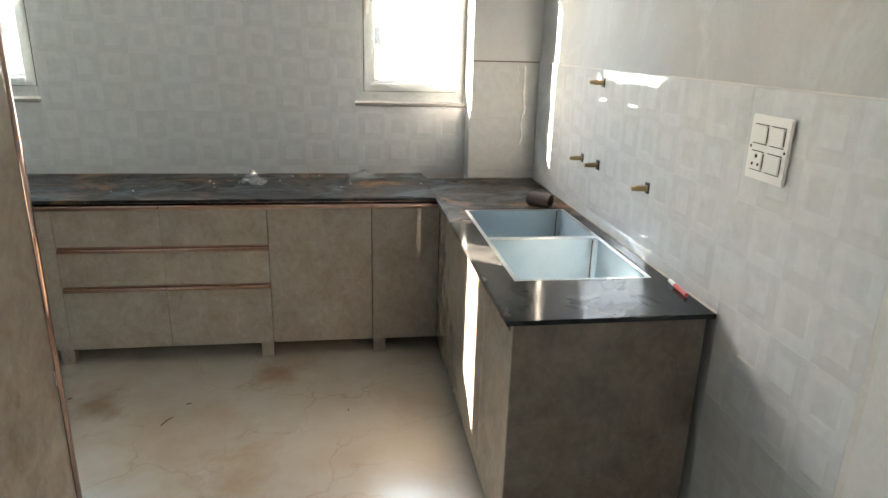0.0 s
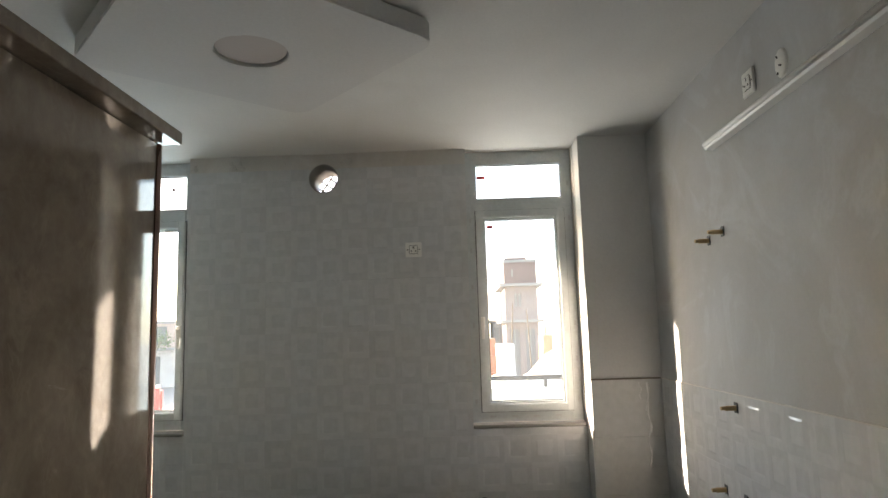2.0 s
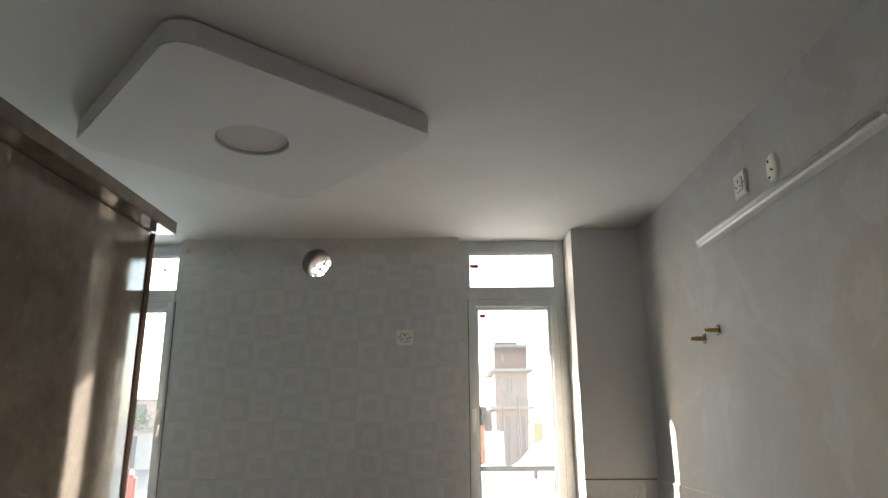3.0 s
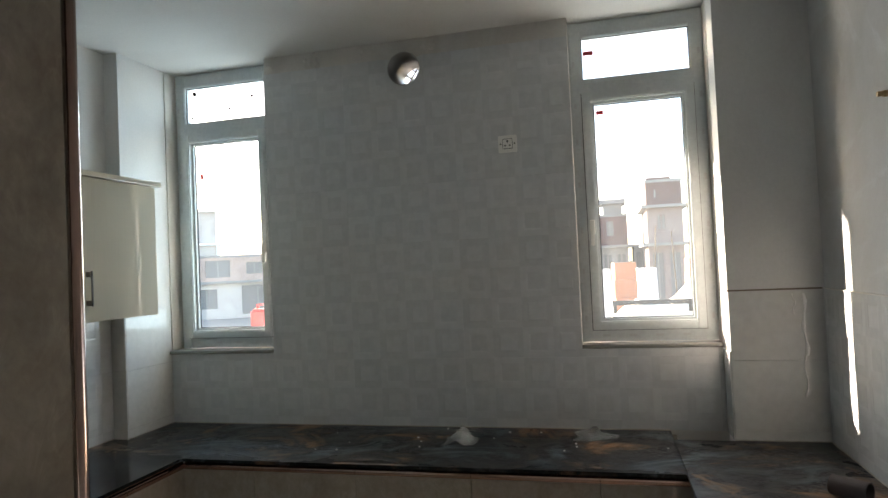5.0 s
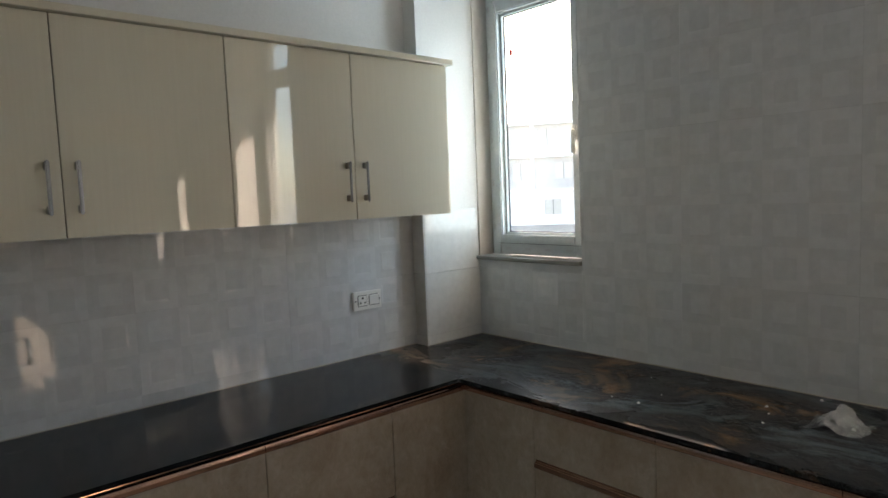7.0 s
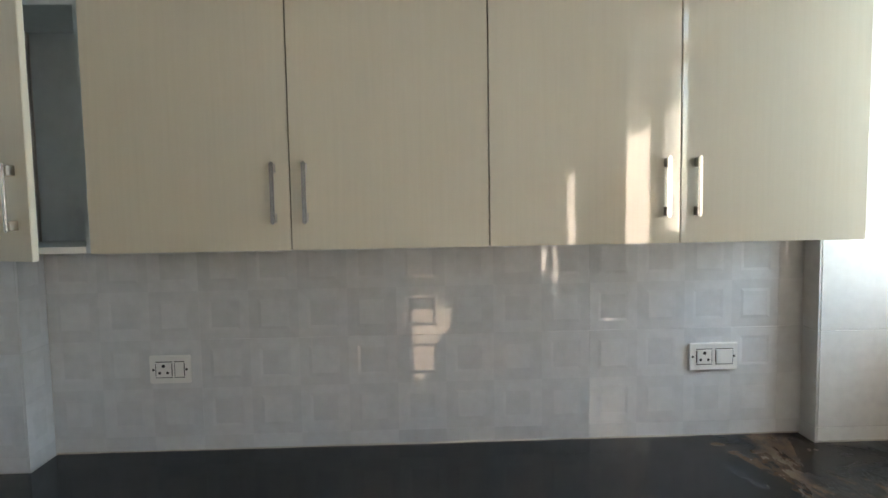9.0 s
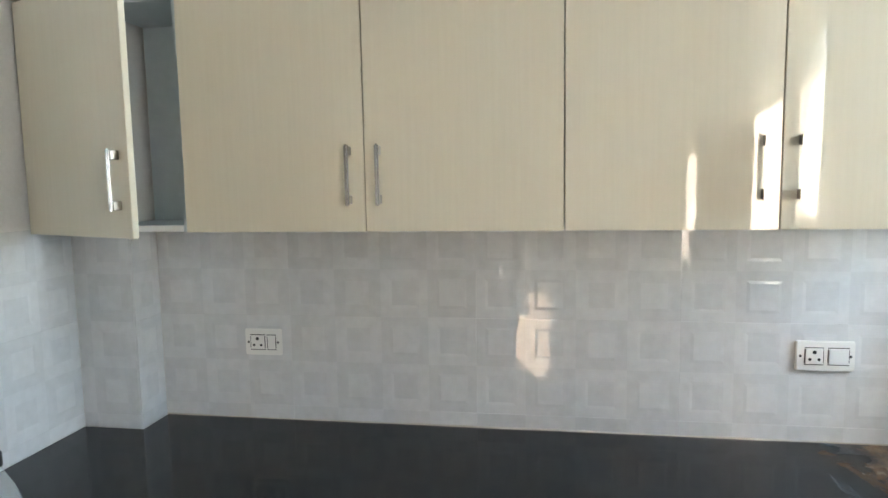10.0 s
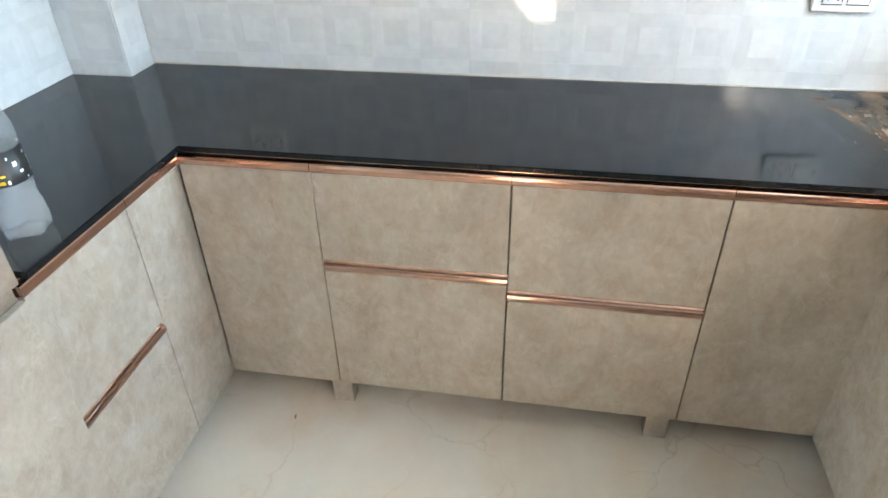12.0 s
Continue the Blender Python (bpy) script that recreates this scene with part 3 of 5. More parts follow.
win2 = window("window_1", W2[0], W2[1], False, 3, "tall white plastic window with film-wrapped frame and closed sash")
win1 = window("window_2", W1[0], W1[1], True, 5, "narrow white plastic window beside the corner column, sash closed")
part("sticker", boxes((0.155, 0.205, 3.6262, 3.6272, 2.706, 2.727)), RED, win2, "small red sticker")
part("sticker", boxes((0.205, 0.240, 3.6262, 3.6272, 2.400, 2.420)), RED, win2, "small red sticker")
for x, z, r in ((-2.09, 2.757, 0.012), (-1.863, 2.65, 0.007), (-1.716, 2.71, 0.009), (-2.11, 2.615, 0.007), (-1.652, 2.63, 0.007)):
    part("tape_bit", boxes((x - r, x + r, 3.6262, 3.6272, z - r, z + r)), BLACK, win1, "small black tape bit")
part("sticker", boxes((-2.068, -2.050, 3.6262, 3.6272, 2.25, 2.282)), RED, win1, "small red sticker")
for nm, (a, b), lip in (("window_sill", W1, 0.022), ("window_sill", W2, 0.005)):
    structure(nm, bevelled(a, b, YN - lip, 3.60, SILL + 0.001, SILL + 0.02, 0.003), SILL_STONE, "thin dusty stone window sill", "window sill")

# round vent through the window wall
vent = thing("exhaust_vent", pose(VX, YN, VZ), "round metal exhaust sleeve through the wall, open to daylight", "vent")
_bm = bmesh.new()
lathe(_bm, [(VR - 0.001, -0.29), (VR - 0.001, 0.004), (VR - 0.004, 0.004), (VR - 0.004, -0.29)], 40)
part("sleeve", _bm, DULL_STEEL, vent, m=pose(0, 0, 0, 90), smooth=True)
for k in (-0.045, 0.0, 0.045):
    _half = math.sqrt((VR - 0.005) ** 2 - k ** 2)
    for a, b in (((k, 0, -_half), (k, 0, _half)), ((-_half, 0.008, k), (_half, 0.008, k))):
        _bm = bmesh.new()
        tube(_bm, a, b, 0.006, n=8)
        part("grille_bar", _bm, STEEL, vent, m=pose(0, 0.275, 0, 0, 35, 0))

# ---- cabinets ----
# local axes of a run: x from left to right as one faces it, y from the front towards the wall


def gola(bm, x0, x1, z0, z1):
    """Curved copper grip channel between two fronts: the lip below, the hollow above."""
    h = z1 - z0
    pts = [(0.0, z0), (-0.0015, z0 + 0.002), (-0.0025, z0 + 0.2 * h), (-0.0025, z0 + 0.36 * h), (-0.001, z0 + 0.52 * h), (0.001, z0 + 0.60 * h), (0.006, z0 + 0.66 * h), (0.009, z0 + 0.76 * h), (0.010, z1), (0.027, z1), (0.027, z0)]
    extrude_section(bm, pts, x0, x1)


def base_unit(side, m, w, fronts, legs, depth, label, zb=0.082, body_top=TOP - SLAB - 0.002):
    """One base cabinet: carcass, fronts, copper grip channels and short feet."""
    u = thing("base_cabinet", m, label, "base cabinet", "base cabinets under the worktop")
    part("body", bevelled(0.001, w - 0.001, 0.030, depth, zb + 0.004, body_top, 0.001), LAMINATE, u)
    g = 0.0016
    for k, (z0, z1) in enumerate(fronts):
        nm = "drawer_front" if len(fronts) > 1 else "door"
        part(nm, bevelled(g, w - g, 0.0, 0.018, z0, z1, 0.0012), LAMINATE, u)
        zt = fronts[k - 1][0] if k else TOP - SLAB - 0.003
        bm = bmesh.new()
        gola(bm, 0.001, w - 0.001, z1 + 0.0015, zt - 0.0015)
        part("grip_channel", bm, COPPER, u, "rose-copper grip channel")
    for x in legs:
        part("foot", bevelled(x - 0.032, x + 0.032, 0.004, 0.05, 0.0, zb + 0.003, 0.0015), LAMINATE, u)
        part("foot", bevelled(x - 0.032, x + 0.032, depth - 0.06, depth - 0.01, 0.0, zb + 0.003, 0.0015), LAMINATE, u)
    return u


ROWS3 = [(0.620, 0.800), (0.417, 0.585), (0.082, 0.385)]
nd = YN + 0.006 - NF - 0.01
for x0, x1, fronts, legs, label in (
        (-1.7058, -1.350, [(0.082, 0.80)], (), "mottled beige laminate corner base cabinet with one plain door"),
        (-1.350, -0.867, ROWS3, (-0.025,), "beige laminate base cabinet with three closed drawers and copper grips"),
        (-0.867, -0.363, ROWS3, (0.470,), "beige laminate base cabinet with three closed drawers and copper grips"),
        (-0.363, 0.151, [(0.082, 0.80)], (), "beige laminate base cabinet with one wide closed door"),
        (0.151, 0.4938, [(0.082, 0.80)], (0.035,), "beige laminate corner base cabinet beside the sink run")):
    base_unit("N", pose(x0, NF, 0), x1 - x0, fronts, legs, nd, label)
wd = WF - XW - 0.012
for y0, y1, fronts, legs, label in (
        (1.1972, 1.546, [(0.085, 0.80)], (), "narrow beige laminate corner base cabinet with one door"),
        (1.546, 2.041, [(0.541, 0.80), (0.085, 0.505)], (0.003,), "beige laminate base cabinet with two deep drawers and copper grips"),
        (2.041, 2.535, [(0.493, 0.80), (0.085, 0.457)], (0.446,), "beige laminate base cabinet with two deep drawers, lower copper grip"),
        (2.535, 2.9040, [(0.085, 0.80)], (), "beige laminate corner base cabinet with a plain scratched door")):
    base_unit("W", pose(WF, y0, 0, 0, 0, 90), y1 - y0, fronts, legs, wd, label, zb=0.085)
sd = SF - YS - 0.012
for xl, xr, fronts, label in (
        (-1.150, -1.477, [(0.478, 0.80), (0.072, 0.442)], "beige laminate base cabinet with two drawers beside the tall cabinet"),
        (-1.477, -1.7058, [(0.072, 0.80)], "narrow beige laminate corner base cabinet with one door")):
    base_unit("S", pose(xl, SF, 0, 0, 0, 180), xl - xr, fronts, (), sd, label, zb=0.072)
ed = XE - EF - 0.012
for y0, y1, legs, label in (
        (2.9040, 2.50, (), "beige laminate base cabinet in the corner of the sink run"),
        (2.50, 2.12, (), "beige laminate base cabinet under the sink, door closed"),
        (2.12, 1.745, (), "sunlit beige laminate base cabinet under the sink"),
        (1.745, 1.372, (0.30,), "beige laminate base cabinet at the end of the sink run")):
    base_unit("E", pose(EF, y0, 0, 0, 0, -90), y0 - y1, [(0.075, 0.80)], legs, ed, label, zb=0.075, body_top=TOP - 0.225)
end_panel = thing("end_panel", pose(EF, 1.350, 0), "beige laminate end panel closing the sink run, darkened for shade", "panel")
part("board", bevelled(0.0, XE - 0.022 - EF, 0.0, 0.020, 0.0, TOP - SLAB - 0.001, 0.0015), SHADED_LAMINATE, end_panel)
part("edge_band", bevelled(-0.0042, -0.0002, 0.0, 0.020, 0.0, TOP - SLAB - 0.001, 0.0008), LAMINATE, end_panel, "pale laminate edge band")

# tall cabinet with its copper door edge and top board
TX0, TX1 = -1.148, -0.643
tall = thing("tall_cabinet", pose(0, 0, 0), "tall glossy stone-look laminate cabinet with a rose-copper door edge", "tall cabinet")
part("body", bevelled(TX0, TX1, YS + 0.004, 1.183, 0.06, 2.230, 0.0015), SHADED_LAMINATE, tall)
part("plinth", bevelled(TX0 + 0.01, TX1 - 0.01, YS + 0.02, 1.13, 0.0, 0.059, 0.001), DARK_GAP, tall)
# lower door in the plain laminate, upper door in the shade-darkened copy
for z0, z1, mat in ((0.064, 0.80, LAMINATE), (0.838, 2.230, SHADED_LAMINATE)):
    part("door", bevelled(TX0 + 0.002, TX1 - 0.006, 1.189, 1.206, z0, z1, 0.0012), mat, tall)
_bm = bmesh.new()
for i in range(9):
    t = i / 8
    _bm.verts.new((TX1 + 0.001 + 0.004 * math.sin(math.pi * t), 1.188 + 0.025 * t, 0.064))
    _bm.verts.new((TX1 + 0.001 + 0.004 * math.sin(math.pi * t), 1.188 + 0.025 * t, 2.230))
_bm.verts.ensure_lookup_table()
for i in range(8):
    _bm.faces.new((_bm.verts[2 * i], _bm.verts[2 * i + 2], _bm.verts[2 * i + 3], _bm.verts[2 * i + 1]))
_ob = part("door_edge", _bm, COPPER, tall, "rose-copper edge strip", smooth=True)
_sol = _ob.modifiers.new("thickness", "SOLIDIFY")
_sol.thickness, _sol.offset = 0.002, -1
part("cornice", bevelled(TX0 - 0.004, TX1 + 0.047, YS + 0.002, 1.216, 2.232, 2.262, 0.002), SHADED_LAMINATE, tall, "overhanging top board")

# ---- worktops ----


SEAL = make_plaster("tile_sealant", (0.46, 0.42, 0.37), (0.34, 0.27, 0.21), 0.7, 0.8, 0.3)


def seal(parent, p, q):
    """Bead of grout where the worktop meets the tiles, from p to q."""
    bm = bmesh.new()
    n = 24
    rnd = random.Random(round(100 * (p[0] + 3 * p[1])))
    d = (Vector((q[0], q[1], 0)) - Vector((p[0], p[1], 0)))
    side = Vector((d.y, -d.x, 0)).normalized()
    rows = []
    for i in range(n + 1):
        c = Vector((p[0], p[1], TOP)) + d * (i / n)
        w, h = rnd.uniform(0.003, 0.006), rnd.uniform(0.002, 0.005)
        rows.append([bm.verts.new(c + Vector((0, 0, h))), bm.verts.new(c + side * w * 0.6 + Vector((0, 0, h * 0.6))), bm.verts.new(c + side * w + Vector((0, 0, 0.0002)))])
    for a, b in zip(rows, rows[1:]):
        for j in range(2):
            bm.faces.new((a[j], a[j + 1], b[j + 1], b[j]))
    return part("sealant", bm, SEAL, parent, "rough brownish grout bead", smooth=True)


def worktop(bm, label):
    bmesh.ops.remove_doubles(bm, verts=bm.verts[:], dist=0.0001)
    bmesh.ops.recalc_face_normals(bm, faces=bm.faces[:])
    sharp = [e for e in bm.edges if len(e.link_faces) == 2 and e.calc_face_angle(0) > 1.0]
    bmesh.ops.bevel(bm, geom=sharp, offset=0.002, segments=2, affect="EDGES")
    ob = part("worktop", bm, GRANITE)
    return tagged(ob, label, "worktop")


_bm = bmesh.new()
SINK = (0.572, 1.050, 1.655, 2.612)
slab_with_holes(_bm, 0.470, XE - 0.001, 1.337, 3.341, TOP - SLAB, TOP, [SINK])
_wt = worktop(_bm, "black granite sink worktop, dusty towards the window")
seal(_wt, (0.72, 3.343), (XE, 3.343))
seal(_wt, (XE, 3.343), (XE, 1.340))
_bm = bmesh.new()
slab_with_holes(_bm, XW + 0.001, 0.468, YS + 0.001, YN - 0.001, TOP - SLAB, TOP,
                [(-1.688, 0.469, 1.222, 2.853), (-1.152, 0.469, YS, 1.222), (XW, -2.153, YS, 0.810), (XW, -2.203, 3.134, YN)])
_wt = worktop(_bm, "black granite worktop, polished by the wall cabinets, dusty under the windows")
seal(_wt, (-2.203, YN), (0.468, YN))
seal(_wt, (-2.205, 3.136), (-2.205, YN))
seal(_wt, (XW, 0.808), (XW, 3.136))

# ---- sink ----
sink = thing("kitchen_sink", pose(0, 0, 0), "double-bowl steel sink still lined with pale blue film", "sink")
BOWLS = ((0.588, 1.032, 2.158, 2.597), (0.588, 1.032, 1.670, 2.124))
_bm = bmesh.new()
slab_with_holes(_bm, SINK[0] + 0.001, SINK[1] - 0.001, SINK[2] + 0.001, SINK[3] - 0.001, TOP - 0.006, TOP - 0.002, list(BOWLS))
part("rim", _bm, STEEL, sink, "brushed steel rim")
for x0, x1, y0, y1 in BOWLS:
    _bm = bmesh.new()
    box(_bm, x0, x1, y0, y1, TOP - 0.215, TOP - 0.003)
    top_face = max(_bm.faces, key=lambda f: f.calc_center_median().z)
    _bm.faces.remove(top_face)
    bmesh.ops.bevel(_bm, geom=[e for e in _bm.edges if len(e.link_faces) == 2], offset=0.018, segments=4, affect="EDGES")
    bowl = part("bowl", _bm, FILM_BLUE, sink, "film-covered steel bowl")
    _sol = bowl.modifiers.new("thickness", "SOLIDIFY")
    _sol.thickness, _sol.offset = 0.002, 1
    _bm = bmesh.new()
    lathe(_bm, [(0.045, 0.0), (0.045, 0.003), (0.036, 0.003), (0.034, -0.001), (0.001, -0.001)], 24)
    part("corner_tape", bevelled(x1 - 0.022, x1 - 0.004, y1 - 0.010, y1 - 0.003, TOP - 0.195, TOP - 0.007, 0.002), BROWN_EDGE, bowl, "dark strip of peeling film edge")
    part("drain", _bm, STEEL, bowl, "steel drain ring", pose((x0 + x1) / 2, (y0 + y1) / 2, TOP - 0.213), True)

part("rim_gap", boxes((SINK[1] + 0.001, SINK[1] + 0.006, 1.70, 2.56, TOP - 0.001, TOP + 0.0008)), BLACK, sink, "dark open joint beside the rim")

# ---- wall cabinets ----
UF, UZ0, UZ1 = -1.990, 1.498, 2.142


def bar_handle(parent, m):
    """Slim chrome bow handle on two square feet."""
    h = part("handle", bevelled(-0.0058, 0.0058, -0.032, -0.025, 0.0, 0.158, 0.003, 2), CHROME, parent, "chrome bar handle", m)
    for z in (0.004, 0.130):
        part("foot", bevelled(-0.0055, 0.0055, -0.0245, 0.0, z, z + 0.024, 0.002), DARK_NICKEL, h, "dark nickel foot")
    return h


def wall_unit(y0, y1, label):
    u = thing("wall_cabinet", pose(UF, y0, 0, 0, 0, 90), label, "wall cabinet", "cream wall cabinets")
    w, depth = y1 - y0, UF - XW - 0.002
    part("body", bevelled(0.001, w - 0.001, 0.020, depth, UZ0 + 0.001, UZ1, 0.001), CREAM, u)
    mid = w / 2
    for a, b, hx in ((0.0015, mid - 0.0015, mid - 0.040), (mid + 0.0015, w - 0.0015, mid + 0.040)):
        d = part("door", bevelled(a, b, 0.0, 0.018, UZ0, UZ1 - 0.002, 0.0014, 2), CREAM, u)
        bar_handle(d, pose(hx, 0, 1.566))
    return u


wall_unit(1.096, 2.119, "glossy cream two-door wall cabinet with chrome handles")
wall_unit(2.119, 3.124, "glossy cream two-door wall cabinet beside the corner column")
corner = thing("wall_cabinet", pose(UF, 0.612, 0, 0, 0, 90), "corner wall cabinet with its cream door ajar, grey inside", "wall cabinet", "cream wall cabinets")
_w, _d = 1.095 - 0.612, UF - XW - 0.002
for _nm, _box in (("side_panel", (0.001, 0.017, 0.020, 0.16, UZ0 + 0.001, UZ1)), ("side_panel", (_w - 0.017, _w - 0.001, 0.020, _d, UZ0 + 0.001, UZ1)),
                  ("bottom_panel", (0.017, _w - 0.017, 0.020, 0.165, UZ0 + 0.001, UZ0 + 0.018)), ("top_panel", (0.017, _w - 0.017, 0.020, 0.165, UZ1 - 0.018, UZ1)),
                  ("bottom_panel", (0.20, _w - 0.017, 0.165, _d - 0.006, UZ0 + 0.001, UZ0 + 0.018)), ("top_panel", (0.20, _w - 0.017, 0.165, _d - 0.006, UZ1 - 0.018, UZ1)),
                  ("back_panel", (0.20, _w - 0.017, _d - 0.006, _d, UZ0 + 0.001, UZ1)), ("back_panel", (0.017, 0.20, 0.160, 0.166, UZ0 + 0.018, UZ1 - 0.018))):
    part(_nm, boxes(_box), GREY_INSIDE, corner, "pale grey-blue laminate panel")
part("edge_band", boxes((0.018, _w - 0.018, 0.0185, 0.0199, UZ0 + 0.001, UZ0 + 0.018)), WHITE_PLASTIC, corner, "white edge band")
_dr = part("door", bevelled(0.0, 0.466, -0.018, 0.0, UZ0 - 0.003, UZ1 - 0.004, 0.0014, 2), CREAM, corner, "half-open cream door", pose(0.006, 0.016, 0, 0, 0, -20.4))
bar_handle(_dr, pose(0.426, -0.018, 1.563))
_bm = bevelled(UF - 0.297, UF + 0.022, 0.612, 3.146, UZ1 + 0.001, UZ1 + 0.024, 0.002)
tagged(part("cornice_board", _bm, CREAM), "cream top board running over the wall cabinets", "cornice")

# ---- hanging ceiling panel ----
PANEL = thing("ceiling_panel", pose(-0.675, 1.935, 2.791, 0, 0, 43.5), "white square ceiling panel with rounded corners and lamp hole", "ceiling panel")


def rounded_square(half, r, n):
    pts = []
    for cx, cy, a0 in ((1, 1, 0), (-1, 1, 90), (-1, -1, 180), (1, -1, 270)):
        for i in range(n + 1):
            a = radians(a0 + 90 * i / n)
            pts.append((cx * (half - r) + r * math.cos(a), cy * (half - r) + r * math.sin(a)))
    full = []
    for p, q in zip(pts, pts[1:] + pts[:1]):
        k = 10 if math.dist(p, q) > 0.2 else 1
        full += [(p[0] + (q[0] - p[0]) * i / k, p[1] + (q[1] - p[1]) * i / k) for i in range(k)]
    return full


def panel_mesh():
    bm = bmesh.new()
    outer = rounded_square(0.475, 0.085, 9)
    k = len(outer)
    hole = [(0.128 * math.cos(math.atan2(y, x)), 0.128 * math.sin(math.atan2(y, x))) for x, y in outer]
    rings = [[bm.verts.new((x, y, z)) for x, y in pts] for pts, z in
             ((hole, 0.072), (hole, 0.0), (outer, 0.0), (outer, 0.072), ([(x * 0.2, y * 0.2) for x, y in outer], 0.072))]
    for a, b in zip(rings[1:], rings[2:4]):
        for i in range(k):
            j = (i + 1) % k
            bm.faces.new((a[i], b[i], b[j], a[j]))
    for i in range(k):
        j = (i + 1) % k
        bm.faces.new((rings[0][i], rings[1][i], rings[1][j], rings[0][j]))
        bm.faces.new((rings[3][i], rings[0][i], rings[0][j], rings[3][j]))
    for v in rings[4]:
        bm.verts.remove(v)
    bmesh.ops.recalc_face_normals(bm, faces=bm.faces[:])
    bmesh.ops.bevel(bm, geom=[e for e in bm.edges if e.calc_face_angle(0) > 1.0 and e.calc_length() > 0.005], offset=0.004, segments=2, affect="EDGES")
    return bm


part("board", panel_mesh(), PANEL_PAINT, PANEL)
_bm = bmesh.new()
lathe(_bm, [(0.001, 0.010), (0.123, 0.010), (0.127, 0.016), (0.127, 0.050)], 40)
part("lamp_base", _bm, ROSE_BASE, PANEL, "dull pinkish-grey recessed lamp base", smooth=False)
part("hanger", boxes((-0.30, 0.30, -0.30, 0.30, 0.0725, CEIL - 2.791 - 0.0005)), GYPSUM, PANEL)

# ---- switches, sockets, lamp ----


def socket(m, w, h, modules, label):
    """White plate with pin sockets and rocker switches; modules: kind, x, z, width, height."""
    s = thing("socket_plate", m, label, "socket")
    part("plate", bevelled(-w / 2, w / 2, -0.010, 0.0, -h / 2, h / 2, 0.003, 2), WHITE_PLASTIC, s)
    for kind, x, z, mw, mh in modules:
        md = part("module" if kind == "pins" else "rocker", bevelled(x - mw / 2, x + mw / 2, -0.014, -0.0102, z - mh / 2, z + mh / 2, 0.0015), WHITE_PLASTIC, s)
        for za in (z - mh / 2 - 0.002, z + mh / 2 + 0.0002):
            part("gap", boxes((x - mw / 2 - 0.002, x + mw / 2 + 0.002, -0.0112, -0.0101, za - 0.0004, za + 0.0022)), BLACK, s)
        for xa in (x - mw / 2 - 0.002, x + mw / 2 + 0.0002):
            part("gap", boxes((xa - 0.0004, xa + 0.0022, -0.0112, -0.0101, z - mh * 0.42, z + mh * 0.42)), BLACK, s)
        if kind == "pins":
            for px, pz, r in ((0, 0.012, 0.0056), (-0.012, -0.009, 0.0044), (0.012, -0.009, 0.0044)):
                bm = bmesh.new()
                tube(bm, (x + px, -0.0146, z + pz), (x + px, -0.0141, z + pz), r, n=10)
                part("pin_hole", bm, BLACK, md)
    for sx in (-1, 1):
        bm = bmesh.new()
        tube(bm, (sx * (w / 2 - 0.012), -0.0106, 0), (sx * (w / 2 - 0.012), -0.0101, 0), 0.004, n=10)
        part("screw", bm, BLACK, s)
    return s


M = 0.046
socket(pose(XW, 2.850, 1.116, 0, 0, 90), 0.156, 0.086, [("pins", -0.030, 0, M, M), ("rocker", 0.034, 0, 0.052, M)], "white socket and switch plate on the tiles")
socket(pose(XW, 1.168, 1.118, 0, 0, 90), 0.124, 0.086, [("pins", -0.018, 0, M, M), ("rocker", 0.029, 0, 0.026, M)], "small white socket plate on the tiles")
socket(pose(-0.230, YN, 2.270), 0.094, 0.086, [("pins", 0, 0, M, M)], "white single socket high on the tiled window wall")
socket(pose(XE, 1.229, 1.359, 0, 0, -90), 0.160, 0.164, [("rocker", -0.034, 0.034, 0.052, M), ("rocker", 0.034, 0.034, 0.052, M), ("pins", -0.034, -0.034, M, M), ("rocker", 0.034, -0.034, 0.052, M)],
       "large white switchboard with three switches and a socket")
socket(pose(XE + 0.007, 2.030, 2.640, 0, 0, -90), 0.090, 0.092, [("pins", 0, 0, M, M)], "white single socket above the tube lamp")
rose = thing("ceiling_rose", pose(XE + 0.007, 1.80, 2.615, 0, 0, -90), "white oval cable cover with dangling wires", "cable cover")
_bm = bmesh.new()
lathe(_bm, [(0.001, 0.008), (0.030, 0.008), (0.038, 0.004), (0.040, 0.0)], 24)
part("cover", _bm, WHITE_PLASTIC, rose, m=pose(0, 0, 0, 90) @ Matrix.Diagonal((1, 1.25, 1, 1)), smooth=True)
for a, b in (((-0.01, -0.008, 0.02), (-0.012, -0.010, 0.028)), ((0.0, -0.010, -0.006), (0.022, -0.016, -0.016)), ((-0.014, -0.009, -0.028), (-0.010, -0.012, -0.034))):
    _bm = bmesh.new()
    tube(_bm, a, b, 0.003, n=8)
    part("wire_end", _bm, BLACK, rose)
lamp = thing("tube_lamp", pose(XE + 0.007, 2.415, 2.500, 0, 0, -90), "white wall batten tube lamp, switched off", "lamp")
_bm = bmesh.new()
extrude_section(_bm, [(0, 0), (-0.030, 0.004), (-0.036, 0.012), (-0.034, 0.034), (-0.026, 0.042), (0, 0.044)], 0.0, 1.215)
part("batten", _bm, WHITE_PLASTIC, lamp)
_bm = bmesh.new()
tube(_bm, (0.02, -0.040, 0.020), (1.195, -0.040, 0.020), 0.009, n=14)
part("tube", _bm, GYPSUM, lamp, smooth=True)

